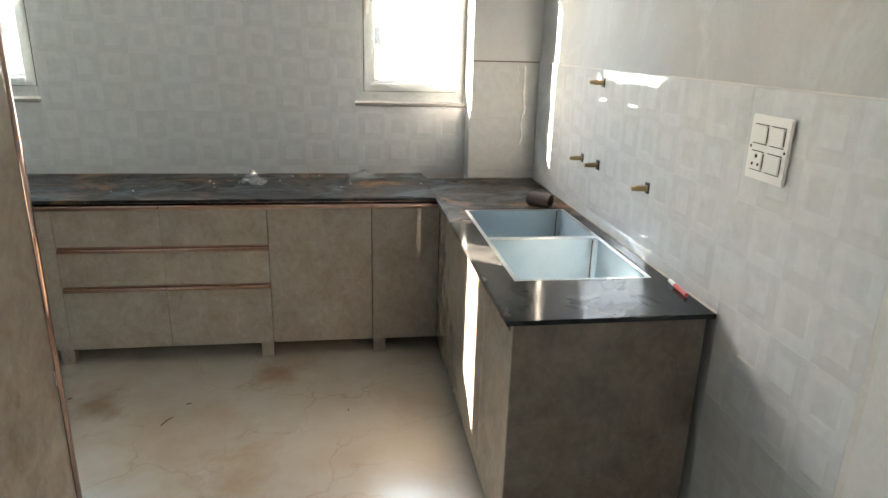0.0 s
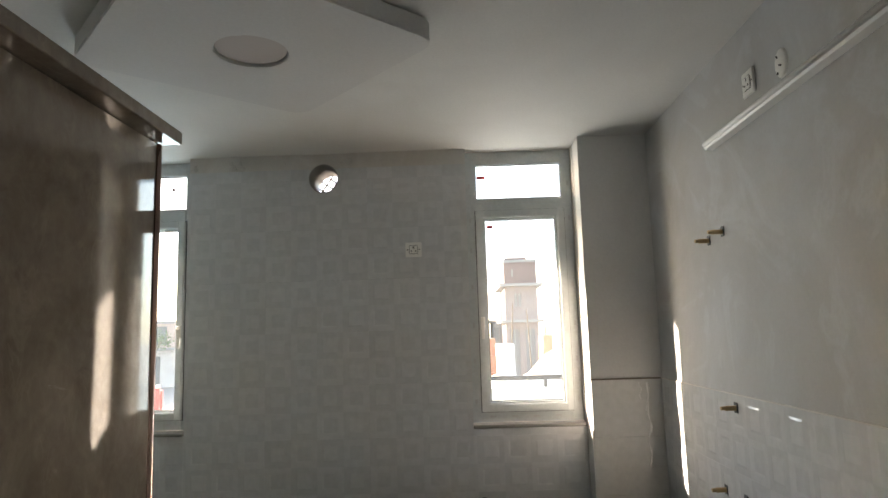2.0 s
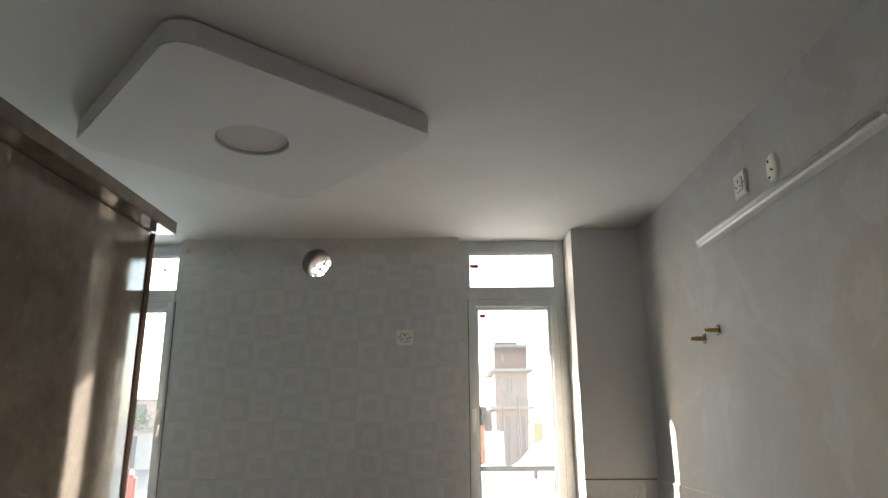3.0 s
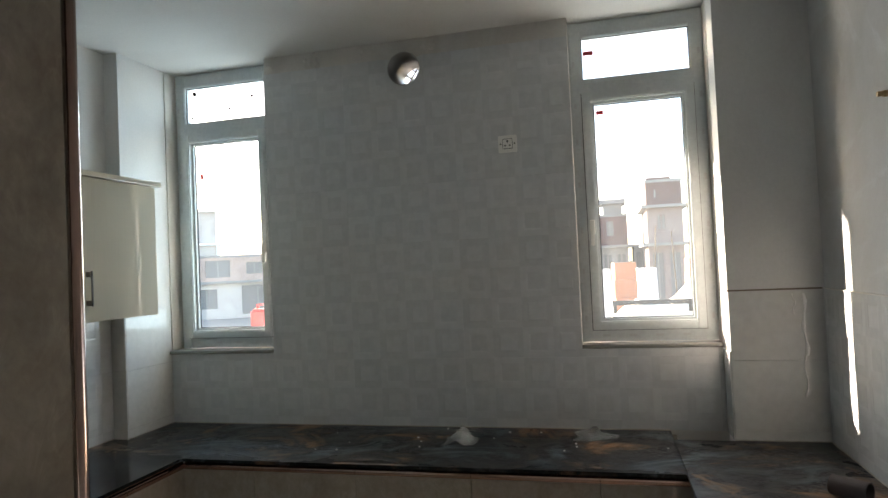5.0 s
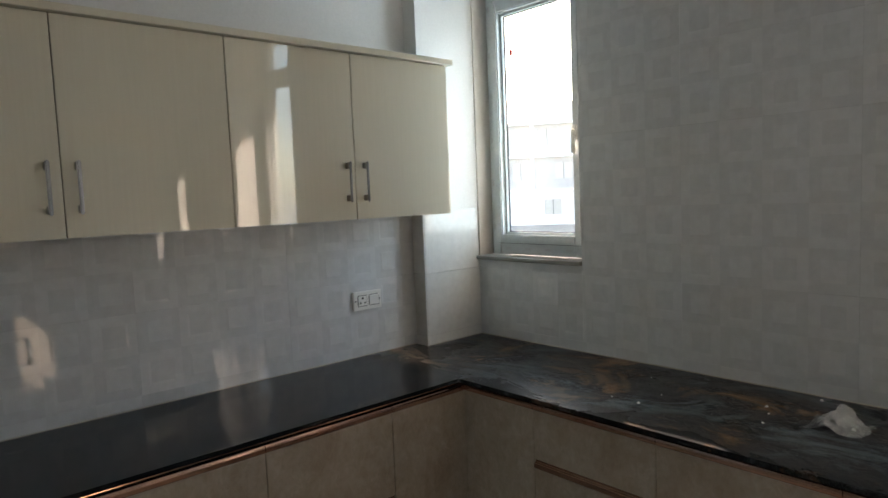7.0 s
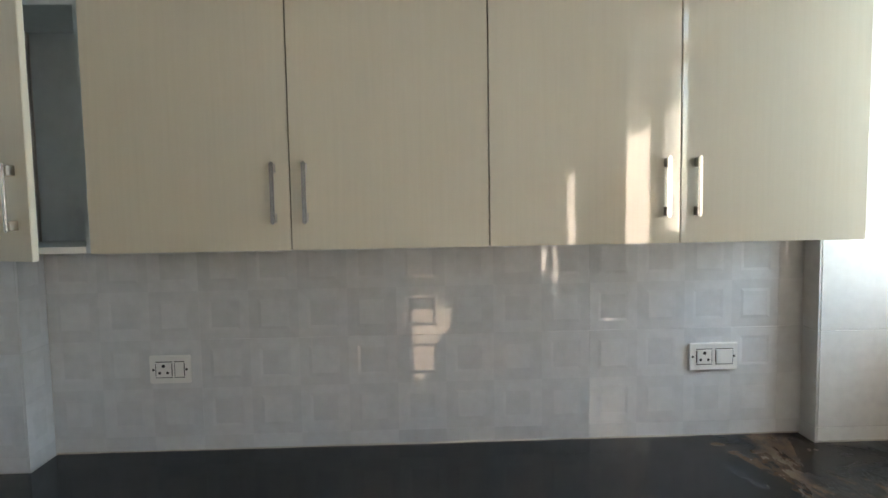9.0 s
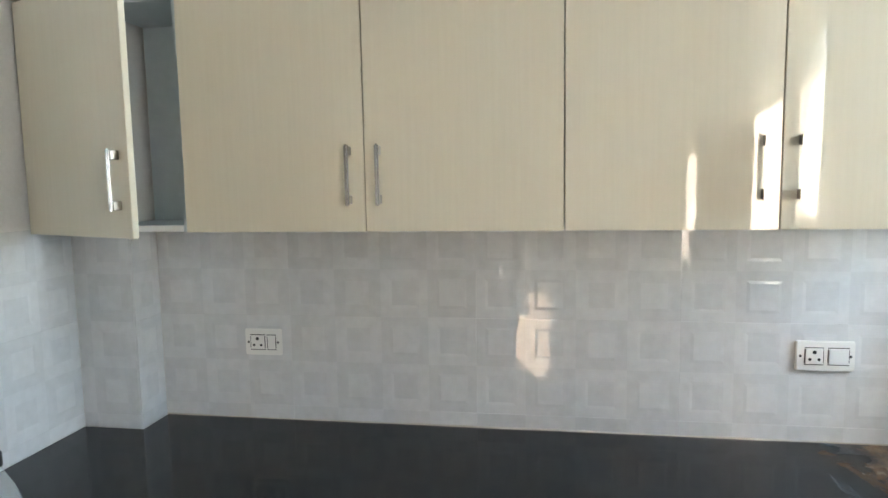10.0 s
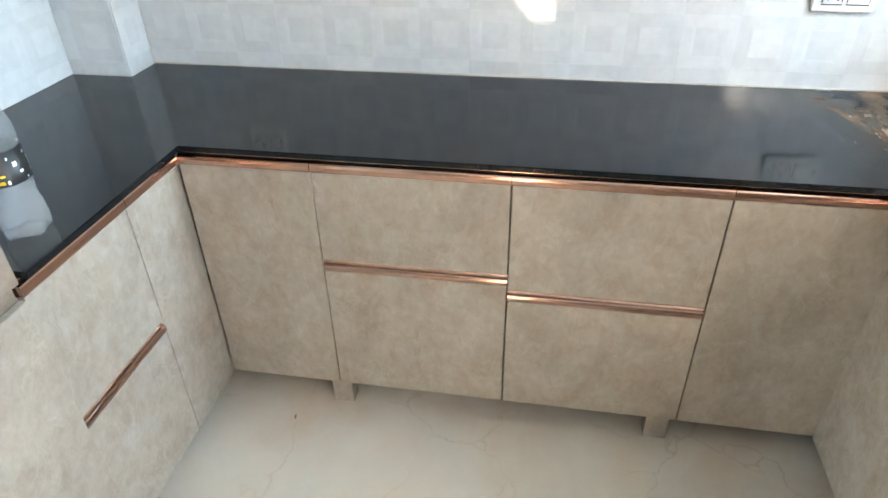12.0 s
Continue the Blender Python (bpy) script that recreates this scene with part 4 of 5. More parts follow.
# ---- pipe stubs on the sink wall ----
for y, z, r in ((2.383, 1.457, 0.010), (2.548, 1.112, 0.010), (2.360, 1.114, 0.010), (1.874, 1.118, 0.011), (2.385, 2.154, 0.010), (2.534, 2.138, 0.010)):
    low = z < TILE_TOP
    st = thing("pipe_stub", pose(XE if low else XE + 0.007, y, z, 0, 0, -90), "short capped brass pipe stub in the wall", "pipe", "pipe stubs over the sink")
    _bm = bmesh.new()
    tube(_bm, (0, 0, 0), (0, -0.044, 0), r, n=14)
    tube(_bm, (0, -0.0442, 0), (0, -0.060, 0), r * 0.82, n=6)
    part("stub", _bm, BRASS, st, smooth=False)
    part("cut_hole", bevelled(-0.017, 0.017, -0.003, 0.002, -0.020, 0.022, 0.004), BLACK, st, "dark cut-out round the pipe")

# ---- small loose things ----


def crumpled(name, x, y, w, d, h, seed, label, ridge):
    """A thin plastic bag slumped on the worktop."""
    rnd = random.Random(seed)
    bm = bmesh.new()
    n = 15
    grid = []
    for j in range(n):
        row = []
        for i in range(n):
            u, v = i / (n - 1) * 2 - 1, j / (n - 1) * 2 - 1
            k = noise.noise(Vector((u * 1.8, v * 1.8, seed)))
            f = noise.noise(Vector((u * 4.5, v * 4.5, seed + 9)))
            r = max(abs(u), abs(v))
            z = h * max(0.0, 1 - (abs(u - ridge * v) * 1.05 + abs(v) * 0.55)) * (0.85 + 0.6 * k) + 0.14 * h * (f + 0.5) * (1 - r * 0.6)
            row.append(bm.verts.new((u * w / 2 * (1 + 0.25 * k) + rnd.uniform(-1, 1) * w * 0.012, v * d / 2 * (1 + 0.3 * f) + rnd.uniform(-1, 1) * d * 0.012, max(0.002, z))))
        grid.append(row)
    for j in range(n - 1):
        for i in range(n - 1):
            a, b, c, e = grid[j][i], grid[j][i + 1], grid[j + 1][i + 1], grid[j + 1][i]
            bm.faces.new((a, b, c))
            bm.faces.new((a, c, e))
    ob = part(name, bm, BAG, m=pose(x, y, TOP + 0.0005))
    sol = ob.modifiers.new("thickness", "SOLIDIFY")
    sol.thickness = 0.0006
    return tagged(ob, label, "plastic bag")


crumpled("plastic_bag", -0.475, 3.235, 0.15, 0.13, 0.070, 4, "crumpled milky plastic bag peaked on the dusty worktop", 0.2)
crumpled("plastic_bag", 0.135, 3.345, 0.19, 0.13, 0.050, 11, "flattened milky plastic bag on the dusty worktop", -0.7)
pipe_cut = thing("pipe_offcut", look((0.905, 2.700, TOP + 0.0335), (0.985, 2.625, TOP + 0.0335)), "short brown plastic pipe offcut lying on the worktop", "pipe offcut")
_bm = bmesh.new()
lathe(_bm, [(0.033, -0.115), (0.033, 0.0), (0.0285, 0.0), (0.0285, -0.115), (0.033, -0.115)], 28)
part("sleeve", _bm, BROWN_PIPE, pipe_cut, smooth=False)
pen = thing("marker_pen", look((1.072, 1.470, TOP + 0.0075), (1.084, 1.610, TOP + 0.0075)), "red marker pen with a white cap on the worktop", "pen")
_bm = bmesh.new()
tube(_bm, (0, 0, 0), (0, 0, -0.088), 0.0066, 0.0070, n=16)
part("barrel", _bm, RED, pen, smooth=False)
_bm = bmesh.new()
tube(_bm, (0, 0, -0.0883), (0, 0, -0.132), 0.0073, 0.0062, n=16)
part("cap", _bm, WHITE_PLASTIC, pen, "white cap")

bottle = thing("plastic_bottle", pose(-1.285, 1.125, TOP) @ Matrix.Diagonal((1.25, 1.25, 1.2, 1)), "empty clear plastic bottle with a black label and cap", "bottle")
_bm = bmesh.new()
lathe(_bm, [(0.004, 0.010), (0.020, 0.004), (0.030, 0.001), (0.036, 0.010), (0.0375, 0.025), (0.0365, 0.045), (0.0325, 0.062), (0.033, 0.075), (0.035, 0.088), (0.0345, 0.150),
            (0.0355, 0.165), (0.034, 0.185), (0.028, 0.205), (0.020, 0.222), (0.0145, 0.234), (0.0135, 0.245), (0.0135, 0.252)], 28)
for v in _bm.verts:
    if v.co.z < 0.03:
        a = math.atan2(v.co.y, v.co.x)
        v.co.z = max(0.0, v.co.z - 0.010 * max(0, math.cos(5 * a)))
        k = 1 - 0.16 * max(0.0, -math.cos(5 * a))
        v.co.x, v.co.y = v.co.x * k, v.co.y * k
part("shell", _bm, PET, bottle, smooth=True)
_bm = bmesh.new()
lathe(_bm, [(0.0356, 0.094), (0.0356, 0.148), (0.0352, 0.148), (0.0352, 0.094)], 28)
_lab = part("label", _bm, BLACK, bottle, "black printed label", smooth=True)
_rnd = random.Random(5)
_prints = [(-40, 0.122, 26, 0.016, WHITE_PRINT), (-5, 0.116, 20, 0.024, WHITE_PRINT), (25, 0.098, 18, 0.007, YELLOW), (-30, 0.098, 22, 0.014, WHITE_PRINT)]
for k in range(30):
    _a = 12 * k + _rnd.uniform(-3, 3)
    _prints.append((_a, 0.097 + 0.0125 * (k * 7 % 4), _rnd.uniform(4, 11), _rnd.uniform(0.004, 0.011), YELLOW if k % 7 == 3 else WHITE_PRINT))
for a0, z0, wa, hz, mt in _prints:
    _bm = bmesh.new()
    ring = []
    for k in range(5):
        a = radians(a0 + wa * k / 4)
        ring.append((_bm.verts.new((0.0359 * math.cos(a), 0.0359 * math.sin(a), z0)), _bm.verts.new((0.0359 * math.cos(a), 0.0359 * math.sin(a), z0 + hz * (0.8 + 0.2 * math.sin(3 * k))))))
    for p, q in zip(ring, ring[1:]):
        _bm.faces.new((p[0], q[0], q[1], p[1]))
    part("print", _bm, mt, _lab)
_bm = bmesh.new()
lathe(_bm, [(0.0155, 0.240), (0.0155, 0.258), (0.014, 0.260), (0.001, 0.260)], 24)
part("cap", _bm, BLACK, bottle, "black screw cap", smooth=False)

# debris on the floor
for x, y, rz, ln in ((-0.760, 2.315, 62, 0.075), (-0.699, 2.452, 20, 0.02), (-1.30, 1.72, 120, 0.022), (-1.24, 2.55, 35, 0.02), (0.02, 2.33, 80, 0.018), (-1.62, 1.42, 10, 0.014)):
    _bm = bmesh.new()
    tube(_bm, (-ln / 2, 0, 0.003), (0, ln * 0.05, 0.0045), 0.0022, 0.003, n=7)
    tube(_bm, (0, ln * 0.05, 0.0045), (ln / 2, 0, 0.003), 0.003, 0.0015, n=7)
    tagged(part("twig", _bm, TWIG, m=pose(x, y, 0, 0, 0, rz)), "small brown splinter of wood on the floor", "debris")

# paint runs on the tiled column face, crumbs of cement above the tiles
for k, (x, z0, z1, w) in enumerate(((1.022, 1.225, 1.490, 0.020), (1.016, 1.052, 1.232, 0.013), (0.985, 1.40, 1.490, 0.010))):
    _bm = bmesh.new()
    rows = []
    for i in range(9):
        z = z1 + (z0 - z1) * i / 8
        ww = w * (0.55 + 0.3 * math.sin(i * 1.9 + k) + (0.25 if i == 7 else 0.0))
        cx = 0.006 * math.sin(i * 1.1 + 2 * k)
        rows.append([_bm.verts.new((cx + dx * ww / 2, dy, z)) for dx, dy in ((-1, 0.0), (-0.5, -0.003), (0.5, -0.003), (1, 0.0))])
    for a, b in zip(rows, rows[1:]):
        for j in range(3):
            _bm.faces.new((a[j], b[j], b[j + 1], a[j + 1]))
    tagged(part("paint_run", _bm, GYPSUM, m=pose(x, 3.3428, 0), smooth=True), "dried run of white paint on the column tiles", "paint run")
_rnd = random.Random(21)
for k in range(14):
    x = _rnd.choice((-1.53, -1.29, -1.27, -0.98, -0.82, -0.62)) + _rnd.uniform(-0.03, 0.03)
    _bm = bmesh.new()
    bmesh.ops.create_icosphere(_bm, subdivisions=2, radius=0.016 * _rnd.uniform(0.6, 1.4))
    for v in _bm.verts:
        v.co *= 1 + 0.5 * noise.noise(v.co * 90 + Vector((k, 0, 0)))
        v.co.y *= 0.45
    tagged(part("cement_crumb", _bm, CEMENT, m=pose(x, WB - 0.001, _rnd.uniform(2.782, 2.85))), "rough crumb of cement above the tiles", "cement crumb", "cement crumbs above the tiles")

for k in range(16):
    _bm = bmesh.new()
    bmesh.ops.create_icosphere(_bm, subdivisions=1, radius=0.005 * _rnd.uniform(0.5, 1.3))
    for v in _bm.verts:
        v.co *= 1 + 0.6 * noise.noise(v.co * 300 + Vector((k, 3, 0)))
        v.co.z *= 0.6
    tagged(part("plaster_crumb", _bm, GYPSUM, m=pose(_rnd.uniform(-1.3, 0.44), _rnd.uniform(3.02, 3.46), TOP + 0.002)), "tiny white crumb of plaster on the dusty worktop", "plaster crumb", "plaster crumbs on the worktop")

# ---- outside ----
GROUND_Z = -1.5
DIRT = make_plaster("dry_ground", (0.24, 0.22, 0.19), (0.17, 0.15, 0.125), 0.7, 0.95, 0.5)
SAND = make_plaster("pale_sand", (0.66, 0.60, 0.50), (0.52, 0.46, 0.37), 0.5, 0.95, 0.5)
CONCRETE = make_plaster("raw_concrete", (0.23, 0.225, 0.22), (0.17, 0.165, 0.16), 0.6, 0.9, 0.4)
RENDERED = make_plaster("grey_pink_render", (0.22, 0.18, 0.17), (0.15, 0.12, 0.115), 0.6, 0.9, 0.3)
BRICKWORK = make_plaster("raw_brickwork", (0.13, 0.085, 0.078), (0.09, 0.062, 0.058), 0.6, 0.9, 0.6)
ORANGE_BRICK = make_plaster("new_orange_brick", (0.40, 0.17, 0.10), (0.30, 0.13, 0.08), 0.6, 0.9, 0.6)
PALE_RENDER = make_plaster("pale_grey_render", (0.46, 0.43, 0.41), (0.33, 0.29, 0.27), 0.7, 0.9, 0.4)
PINK_BRICK = make_plaster("dusty_pink_brick", (0.40, 0.30, 0.26), (0.27, 0.20, 0.18), 0.7, 0.9, 0.6)
WHITEWASH = make_plaster("whitewash", (0.84, 0.84, 0.83), (0.76, 0.75, 0.73), 0.4, 0.9, 0.3)
# grey that stands in for the shade inside the houses
ROOM_SHADE, _n, _l, _b = material("unlit_room_shade", (0.16, 0.16, 0.16), 0.9)
SHUTTER, _n, _l, _b = material("pale_grey_shutter", (0.50, 0.47, 0.43), 0.7)
LEAF, _n, _l, _b = material("leaf", (0.06, 0.11, 0.035), 0.6)
_l.new(ramp(_n, _l, _n.new("ShaderNodeNewGeometry").outputs["Random Per Island"], [(0.0, (0.04, 0.08, 0.02)), (1.0, (0.10, 0.15, 0.05))]), _b.inputs["Base Color"])
BARK, _n, _l, _b = material("bark", (0.11, 0.08, 0.055), 0.9)
tagged(part("ground", boxes((-900, 900, 3.9, 1800, GROUND_Z - 0.3, GROUND_Z)), DIRT), "dry open ground between the building plots", "ground", "", "structure")
# slab over the windows, added out of view to cut off high sun, and the outer wall below
structure("unseen_sun_slab", bevelled(-6.4, 2.8, 3.731, 5.63, 3.60, 3.72, 0.01), CONCRETE, "unseen concrete slab outside over the windows, added to cut off the high sun", "slab")
structure("parapet", boxes((0.33, 9, 20.0, 20.2, GROUND_Z, 0.10)), SAND, "pale plastered boundary wall outside the windows", "wall")
rail = thing("metal_rail", pose(0, 20.1, 0.10), "dark metal rail on the boundary wall", "rail")
part("bar", boxes((0.33, 9, -0.04, 0.04, 0.22, 0.36)), BLACK, rail)
for k in range(5):
    part("post", boxes((0.4 + 2.1 * k - 0.05, 0.4 + 2.1 * k + 0.05, -0.03, 0.03, 0.0, 0.2199)), BLACK, rail)


def building(name, x, y, w, d, storeys, mats, label, openings, roof_parts=(), rz=0.0):
    """Framed house: slabs, columns, wall panels with openings backed in shade grey, roof things."""
    h = thing(name, pose(x, y, GROUND_Z, 0, 0, rz), label, "building")
    z = 0.0
    trim_m = WHITEWASH if mats[0] is WHITEWASH else CONCRETE
    for k, hgt in enumerate(storeys):
        wall_m = mats[k % len(mats)]
        ops = [o for o in openings if o[0] == k]
        bm = bmesh.new()
        holes = [(o[1], o[1] + o[3], z + o[2], z + o[2] + o[4]) for o in ops]
        slab_with_holes(bm, -w / 2, w / 2, z, z + hgt - 0.18, 0.0, 0.24, holes)
        part("wall", bm, wall_m, h, m=pose(0, 0.24, 0, 90, 0, 0))
        part("side_wall", boxes((-w / 2, -w / 2 + 0.24, 0.25, d, z, z + hgt - 0.18), (w / 2 - 0.24, w / 2, 0.25, d, z, z + hgt - 0.18)), wall_m, h)
        part("rear_wall", boxes((-w / 2 + 0.241, w / 2 - 0.241, d - 0.2, d, z, z + hgt - 0.18)), ROOM_SHADE, h)
        over = 0.35 if k < len(storeys) - 1 or trim_m is WHITEWASH else 0.04
        part("floor_slab", boxes((-w / 2 - over, w / 2 + over, -1.4 * over, d, z + hgt - 0.18, z + hgt)), trim_m, h)
        for o in ops:
            wn = part("window", boxes((o[1] + 0.001, o[1] + o[3] - 0.001, 0.12, 0.16, z + o[2] + 0.001, z + o[2] + o[4] - 0.001)), SHUTTER if trim_m is WHITEWASH else ROOM_SHADE, h)
            part("frame", boxes((o[1] + o[3] / 2 - 0.04, o[1] + o[3] / 2 + 0.04, 0.06, 0.119, z + o[2] + 0.001, z + o[2] + o[4] - 0.001)), CONCRETE, wn)
        for cx in ((-w / 2 + 0.15, 0.0, w / 2 - 0.15) if w > 3 else ()):
            part("column", boxes((cx - 0.14, cx + 0.14, -0.30, -0.02, z, z + hgt - 0.181)), trim_m, h)
        z += hgt
    for nm, rx, ry, rw, rd, rh, mt in roof_parts:
        part(nm, boxes((rx - rw / 2, rx + rw / 2, ry, ry + rd, z, z + rh)), mt, h)
        z += rh + 0.002
    return h


# unfinished brick house in front of the wide window
building("house", 4.0, 44.0, 2.2, 6.0, (4.13, 2.45, 1.65), (RENDERED, RENDERED, BRICKWORK), "unfinished brick and concrete house with open storeys",
         [(0, -0.85, 0.3, 0.65, 3.2), (0, 0.2, 0.3, 0.65, 3.2), (1, -0.45, 0.9, 0.18, 0.9), (1, -0.18, 0.9, 0.18, 0.9), (2, -0.6, 0.5, 0.12, 0.5)],
         [("parapet", -0.28, 0.1, 1.5, 0.2, 0.16, BRICKWORK), ("water_tank", 0.72, -0.2, 0.42, 0.5, 0.5, WHITEWASH)])
building("house", 0.85, 50.0, 2.0, 5.0, (4.27, 2.3), (CONCRETE, BRICKWORK), "half-built concrete frame house with a rooftop tank room",
         [(0, -0.8, 0.4, 0.6, 3.2), (0, 0.2, 0.4, 0.6, 3.2), (1, -0.5, 0.7, 0.5, 1.1)], [("tank_neck", 0.0, 0.6, 1.4, 2.0, 0.8, CONCRETE), ("tank_cap", 0.0, 0.2, 1.9, 2.8, 0.35, CONCRETE)])
building("house", 3.35, 50.5, 2.2, 4.0, (4.24,), (CONCRETE,), "low open concrete frame with a flat slab",
         [(0, -0.95, 0.4, 0.8, 3.3), (0, 0.15, 0.4, 0.8, 3.3)])
building("house", -25.5, 46.0, 11.0, 8.0, (2.9, 2.0), (PALE_RENDER, PINK_BRICK), "half-finished grey and pink brick house across the plot",
         [(0, -5.4, 0.8, 1.6, 1.5), (0, -2.0, 0.3, 2.4, 2.2), (0, 1.6, 0.1, 1.8, 2.2), (1, -4.6, 0.3, 1.8, 1.3), (1, -1.6, 0.5, 1.2, 0.9), (1, 1.2, 0.2, 2.6, 1.4)], [("stair_room", 1.4, 1.5, 2.6, 2.6, 0.9, PALE_RENDER), ("water_tank", -3.4, 1.0, 1.0, 1.0, 0.8, WHITEWASH)], 28)
building("house", -38.0, 46.0, 14.0, 9.0, (3.2, 3.0, 2.9), (WHITEWASH, PALE_RENDER, PALE_RENDER), "tall pale house with pale grey shutters",
         [(0, -5.0, 0.9, 1.5, 1.4), (0, 1.0, 0.9, 1.5, 1.4), (1, -5.0, 0.9, 1.5, 1.4), (1, -1.8, 0.9, 1.5, 1.4), (1, 2.0, 0.9, 1.5, 1.4), (2, -4.2, 0.9, 1.5, 1.4), (2, 0.6, 0.9, 1.5, 1.4)], [("stair_room", 2.0, 2.0, 3.6, 3.2, 2.0, PALE_RENDER)], 38)
building("house", -62.0, 30.0, 12.0, 9.0, (3.2, 3.0), (WHITEWASH, WHITEWASH), "low pale house in bright sun",
         [(0, -4.0, 0.9, 1.6, 1.4), (0, 1.4, 0.9, 1.6, 1.4), (1, -4.0, 0.9, 1.6, 1.4), (1, 1.4, 0.9, 1.6, 1.4)], [("tank", 1.0, 2.0, 1.6, 1.6, 1.4, BLACK)], 60)


for k, (x, lean) in enumerate(((3.0, 0.3), (4.4, -0.2), (5.2, 0.25))):
    _bm = bmesh.new()
    tube(_bm, (0, 0, 0), (lean, 0, 5.2 - 0.4 * (k % 3)), 0.05, 0.04, n=7)
    tagged(part("scaffold_pole", _bm, BARK, m=pose(x, 42.6, GROUND_Z)), "thin wooden scaffold pole leaning at the house", "scaffold pole", "scaffold poles")


def heap(x, y, w, h, seed, label):
    """A loose heap of sand."""
    bm = bmesh.new()
    n, rings = 28, 9
    prev = None
    for j in range(rings + 1):
        r = j / rings
        row = []
        for i in range(n):
            a = 2 * math.pi * i / n
            k = 1 + 0.25 * noise.noise(Vector((math.cos(a) * 1.5, math.sin(a) * 1.5, seed)))
            zz = h * (1 - r) ** 0.9 * (1 + 0.25 * noise.noise(Vector((r * 3 * math.cos(a), r * 3 * math.sin(a), seed + 3))))
            row.append(bm.verts.new((w / 2 * r * k * math.cos(a), w / 2 * r * k * math.sin(a), zz if j < rings else 0.0)))
        if prev:
            for i in range(n):
                q = (i + 1) % n
                bm.faces.new((prev[i], row[i], row[q], prev[q]))
        prev = row
    bmesh.ops.remove_doubles(bm, verts=bm.verts[:], dist=0.001)
    return tagged(part("sand_heap", bm, SAND, m=pose(x, y, GROUND_Z), smooth=True), label, "sand heap")


heap(4.9, 33.0, 7.0, 2.5, 2, "wide pale heap of building sand")
heap(1.7, 26.0, 5.5, 1.75, 7, "low pale heap of building sand")
for x, y, w, hgt, mt, label in ((0.95, 30.0, 1.0, 3.05, ORANGE_BRICK, "stack of new orange bricks on the plot"), (-0.25, 29.0, 1.2, 2.8, WHITEWASH, "stack of whitewashed blocks on the plot"), (4.6, 36.5, 0.6, 3.1, ORANGE_BRICK, "tall stack of red bricks beside the house"), (1.95, 31.5, 0.9, 2.75, WHITEWASH, "stack of pale blocks on the plot")):
    st = thing("brick_stack", pose(x, y, GROUND_Z, 0, 0, 8), label, "brick stack")
    for k in range(4):
        part("layer", boxes((-w / 2 + 0.03 * (k % 2), w / 2 - 0.02 * k, -0.5, 0.5, k * hgt / 4, (k + 1) * hgt / 4 - 0.012)), mt, st)
pier = thing("masonry_pier", pose(-2.74, 5.5, GROUND_Z), "plastered masonry pier outside the narrow window", "pier")
part("shaft", bevelled(-0.22, 0.22, -0.18, 0.18, 0.0, 1.14 - GROUND_Z, 0.01), SAND, pier)
part("coping", bevelled(-0.26, 0.26, -0.22, 0.22, 1.1405 - GROUND_Z, 1.165 - GROUND_Z, 0.006), CONCRETE, pier)
can = thing("red_canister", pose(-2.74, 5.48, 1.1655, 0, 0, 20), "bright red plastic canister standing on the pier outside", "canister")
part("body", bevelled(-0.115, 0.115, -0.07, 0.07, 0.0, 0.215, 0.022, 3), RED, can)
part("handle", boxes((-0.07, 0.03, -0.012, 0.012, 0.243, 0.257), (-0.07, -0.05, -0.012, 0.012, 0.2155, 0.2428), (0.01, 0.03, -0.012, 0.012, 0.2155, 0.2428)), RED, can)
_bm = bmesh.new()
tube(_bm, (0.075, 0, 0.2155), (0.075, 0, 0.245), 0.020, 0.018, n=14)
part("cap", _bm, WHITE_PLASTIC, can, "white screw cap")


def tree(x, y, h, seed):
    """A small dusty tree: trunk, limbs and a loose crown of leaf clumps."""
    rnd = random.Random(seed)
    t = thing("tree", pose(x, y, GROUND_Z), "small dusty green tree between the houses", "tree", "trees between the houses")
    bm = bmesh.new()
    tube(bm, (0, 0, 0), (0.1, 0, h * 0.5), 0.16, 0.10, n=9)
    tips = []
    for k in range(7):
        a = k * 0.9 + rnd.random()
        p = Vector((0.1, 0, h * (0.38 + 0.02 * k)))
        q = Vector((math.cos(a) * h * 0.28, math.sin(a) * h * 0.28, h * rnd.uniform(0.62, 0.92)))
        tube(bm, p, q, 0.07, 0.02, n=6)
        tips.append(q)
    part("trunk", bm, BARK, t)
    bm = bmesh.new()
    for k in range(900):
        c = rnd.choice(tips)
        p = c + Vector((rnd.gauss(0, 1), rnd.gauss(0, 1), rnd.gauss(0, 0.8))) * h * 0.10
        s = rnd.uniform(0.10, 0.22)
        e = Euler((rnd.uniform(0, 6), rnd.uniform(0, 6), rnd.uniform(0, 6))).to_matrix()
        bm.faces.new([bm.verts.new(p + e @ Vector(v) * s) for v in ((-0.5, 0, 0), (0, -0.25, 0.05), (0.5, 0, 0), (0, 0.25, 0.05))])
    part("crown", bm, LEAF, t)


tree(2.6, 58.0, 3.6, 1)
tree(-15.5, 40.0, 3.4, 2)
tree(-22.0, 44.0, 4.5, 3)

# ---- wall tiles, last ----
CELL, TW, TH = 0.15, 0.60, 0.30
TILE_MESHES = {}


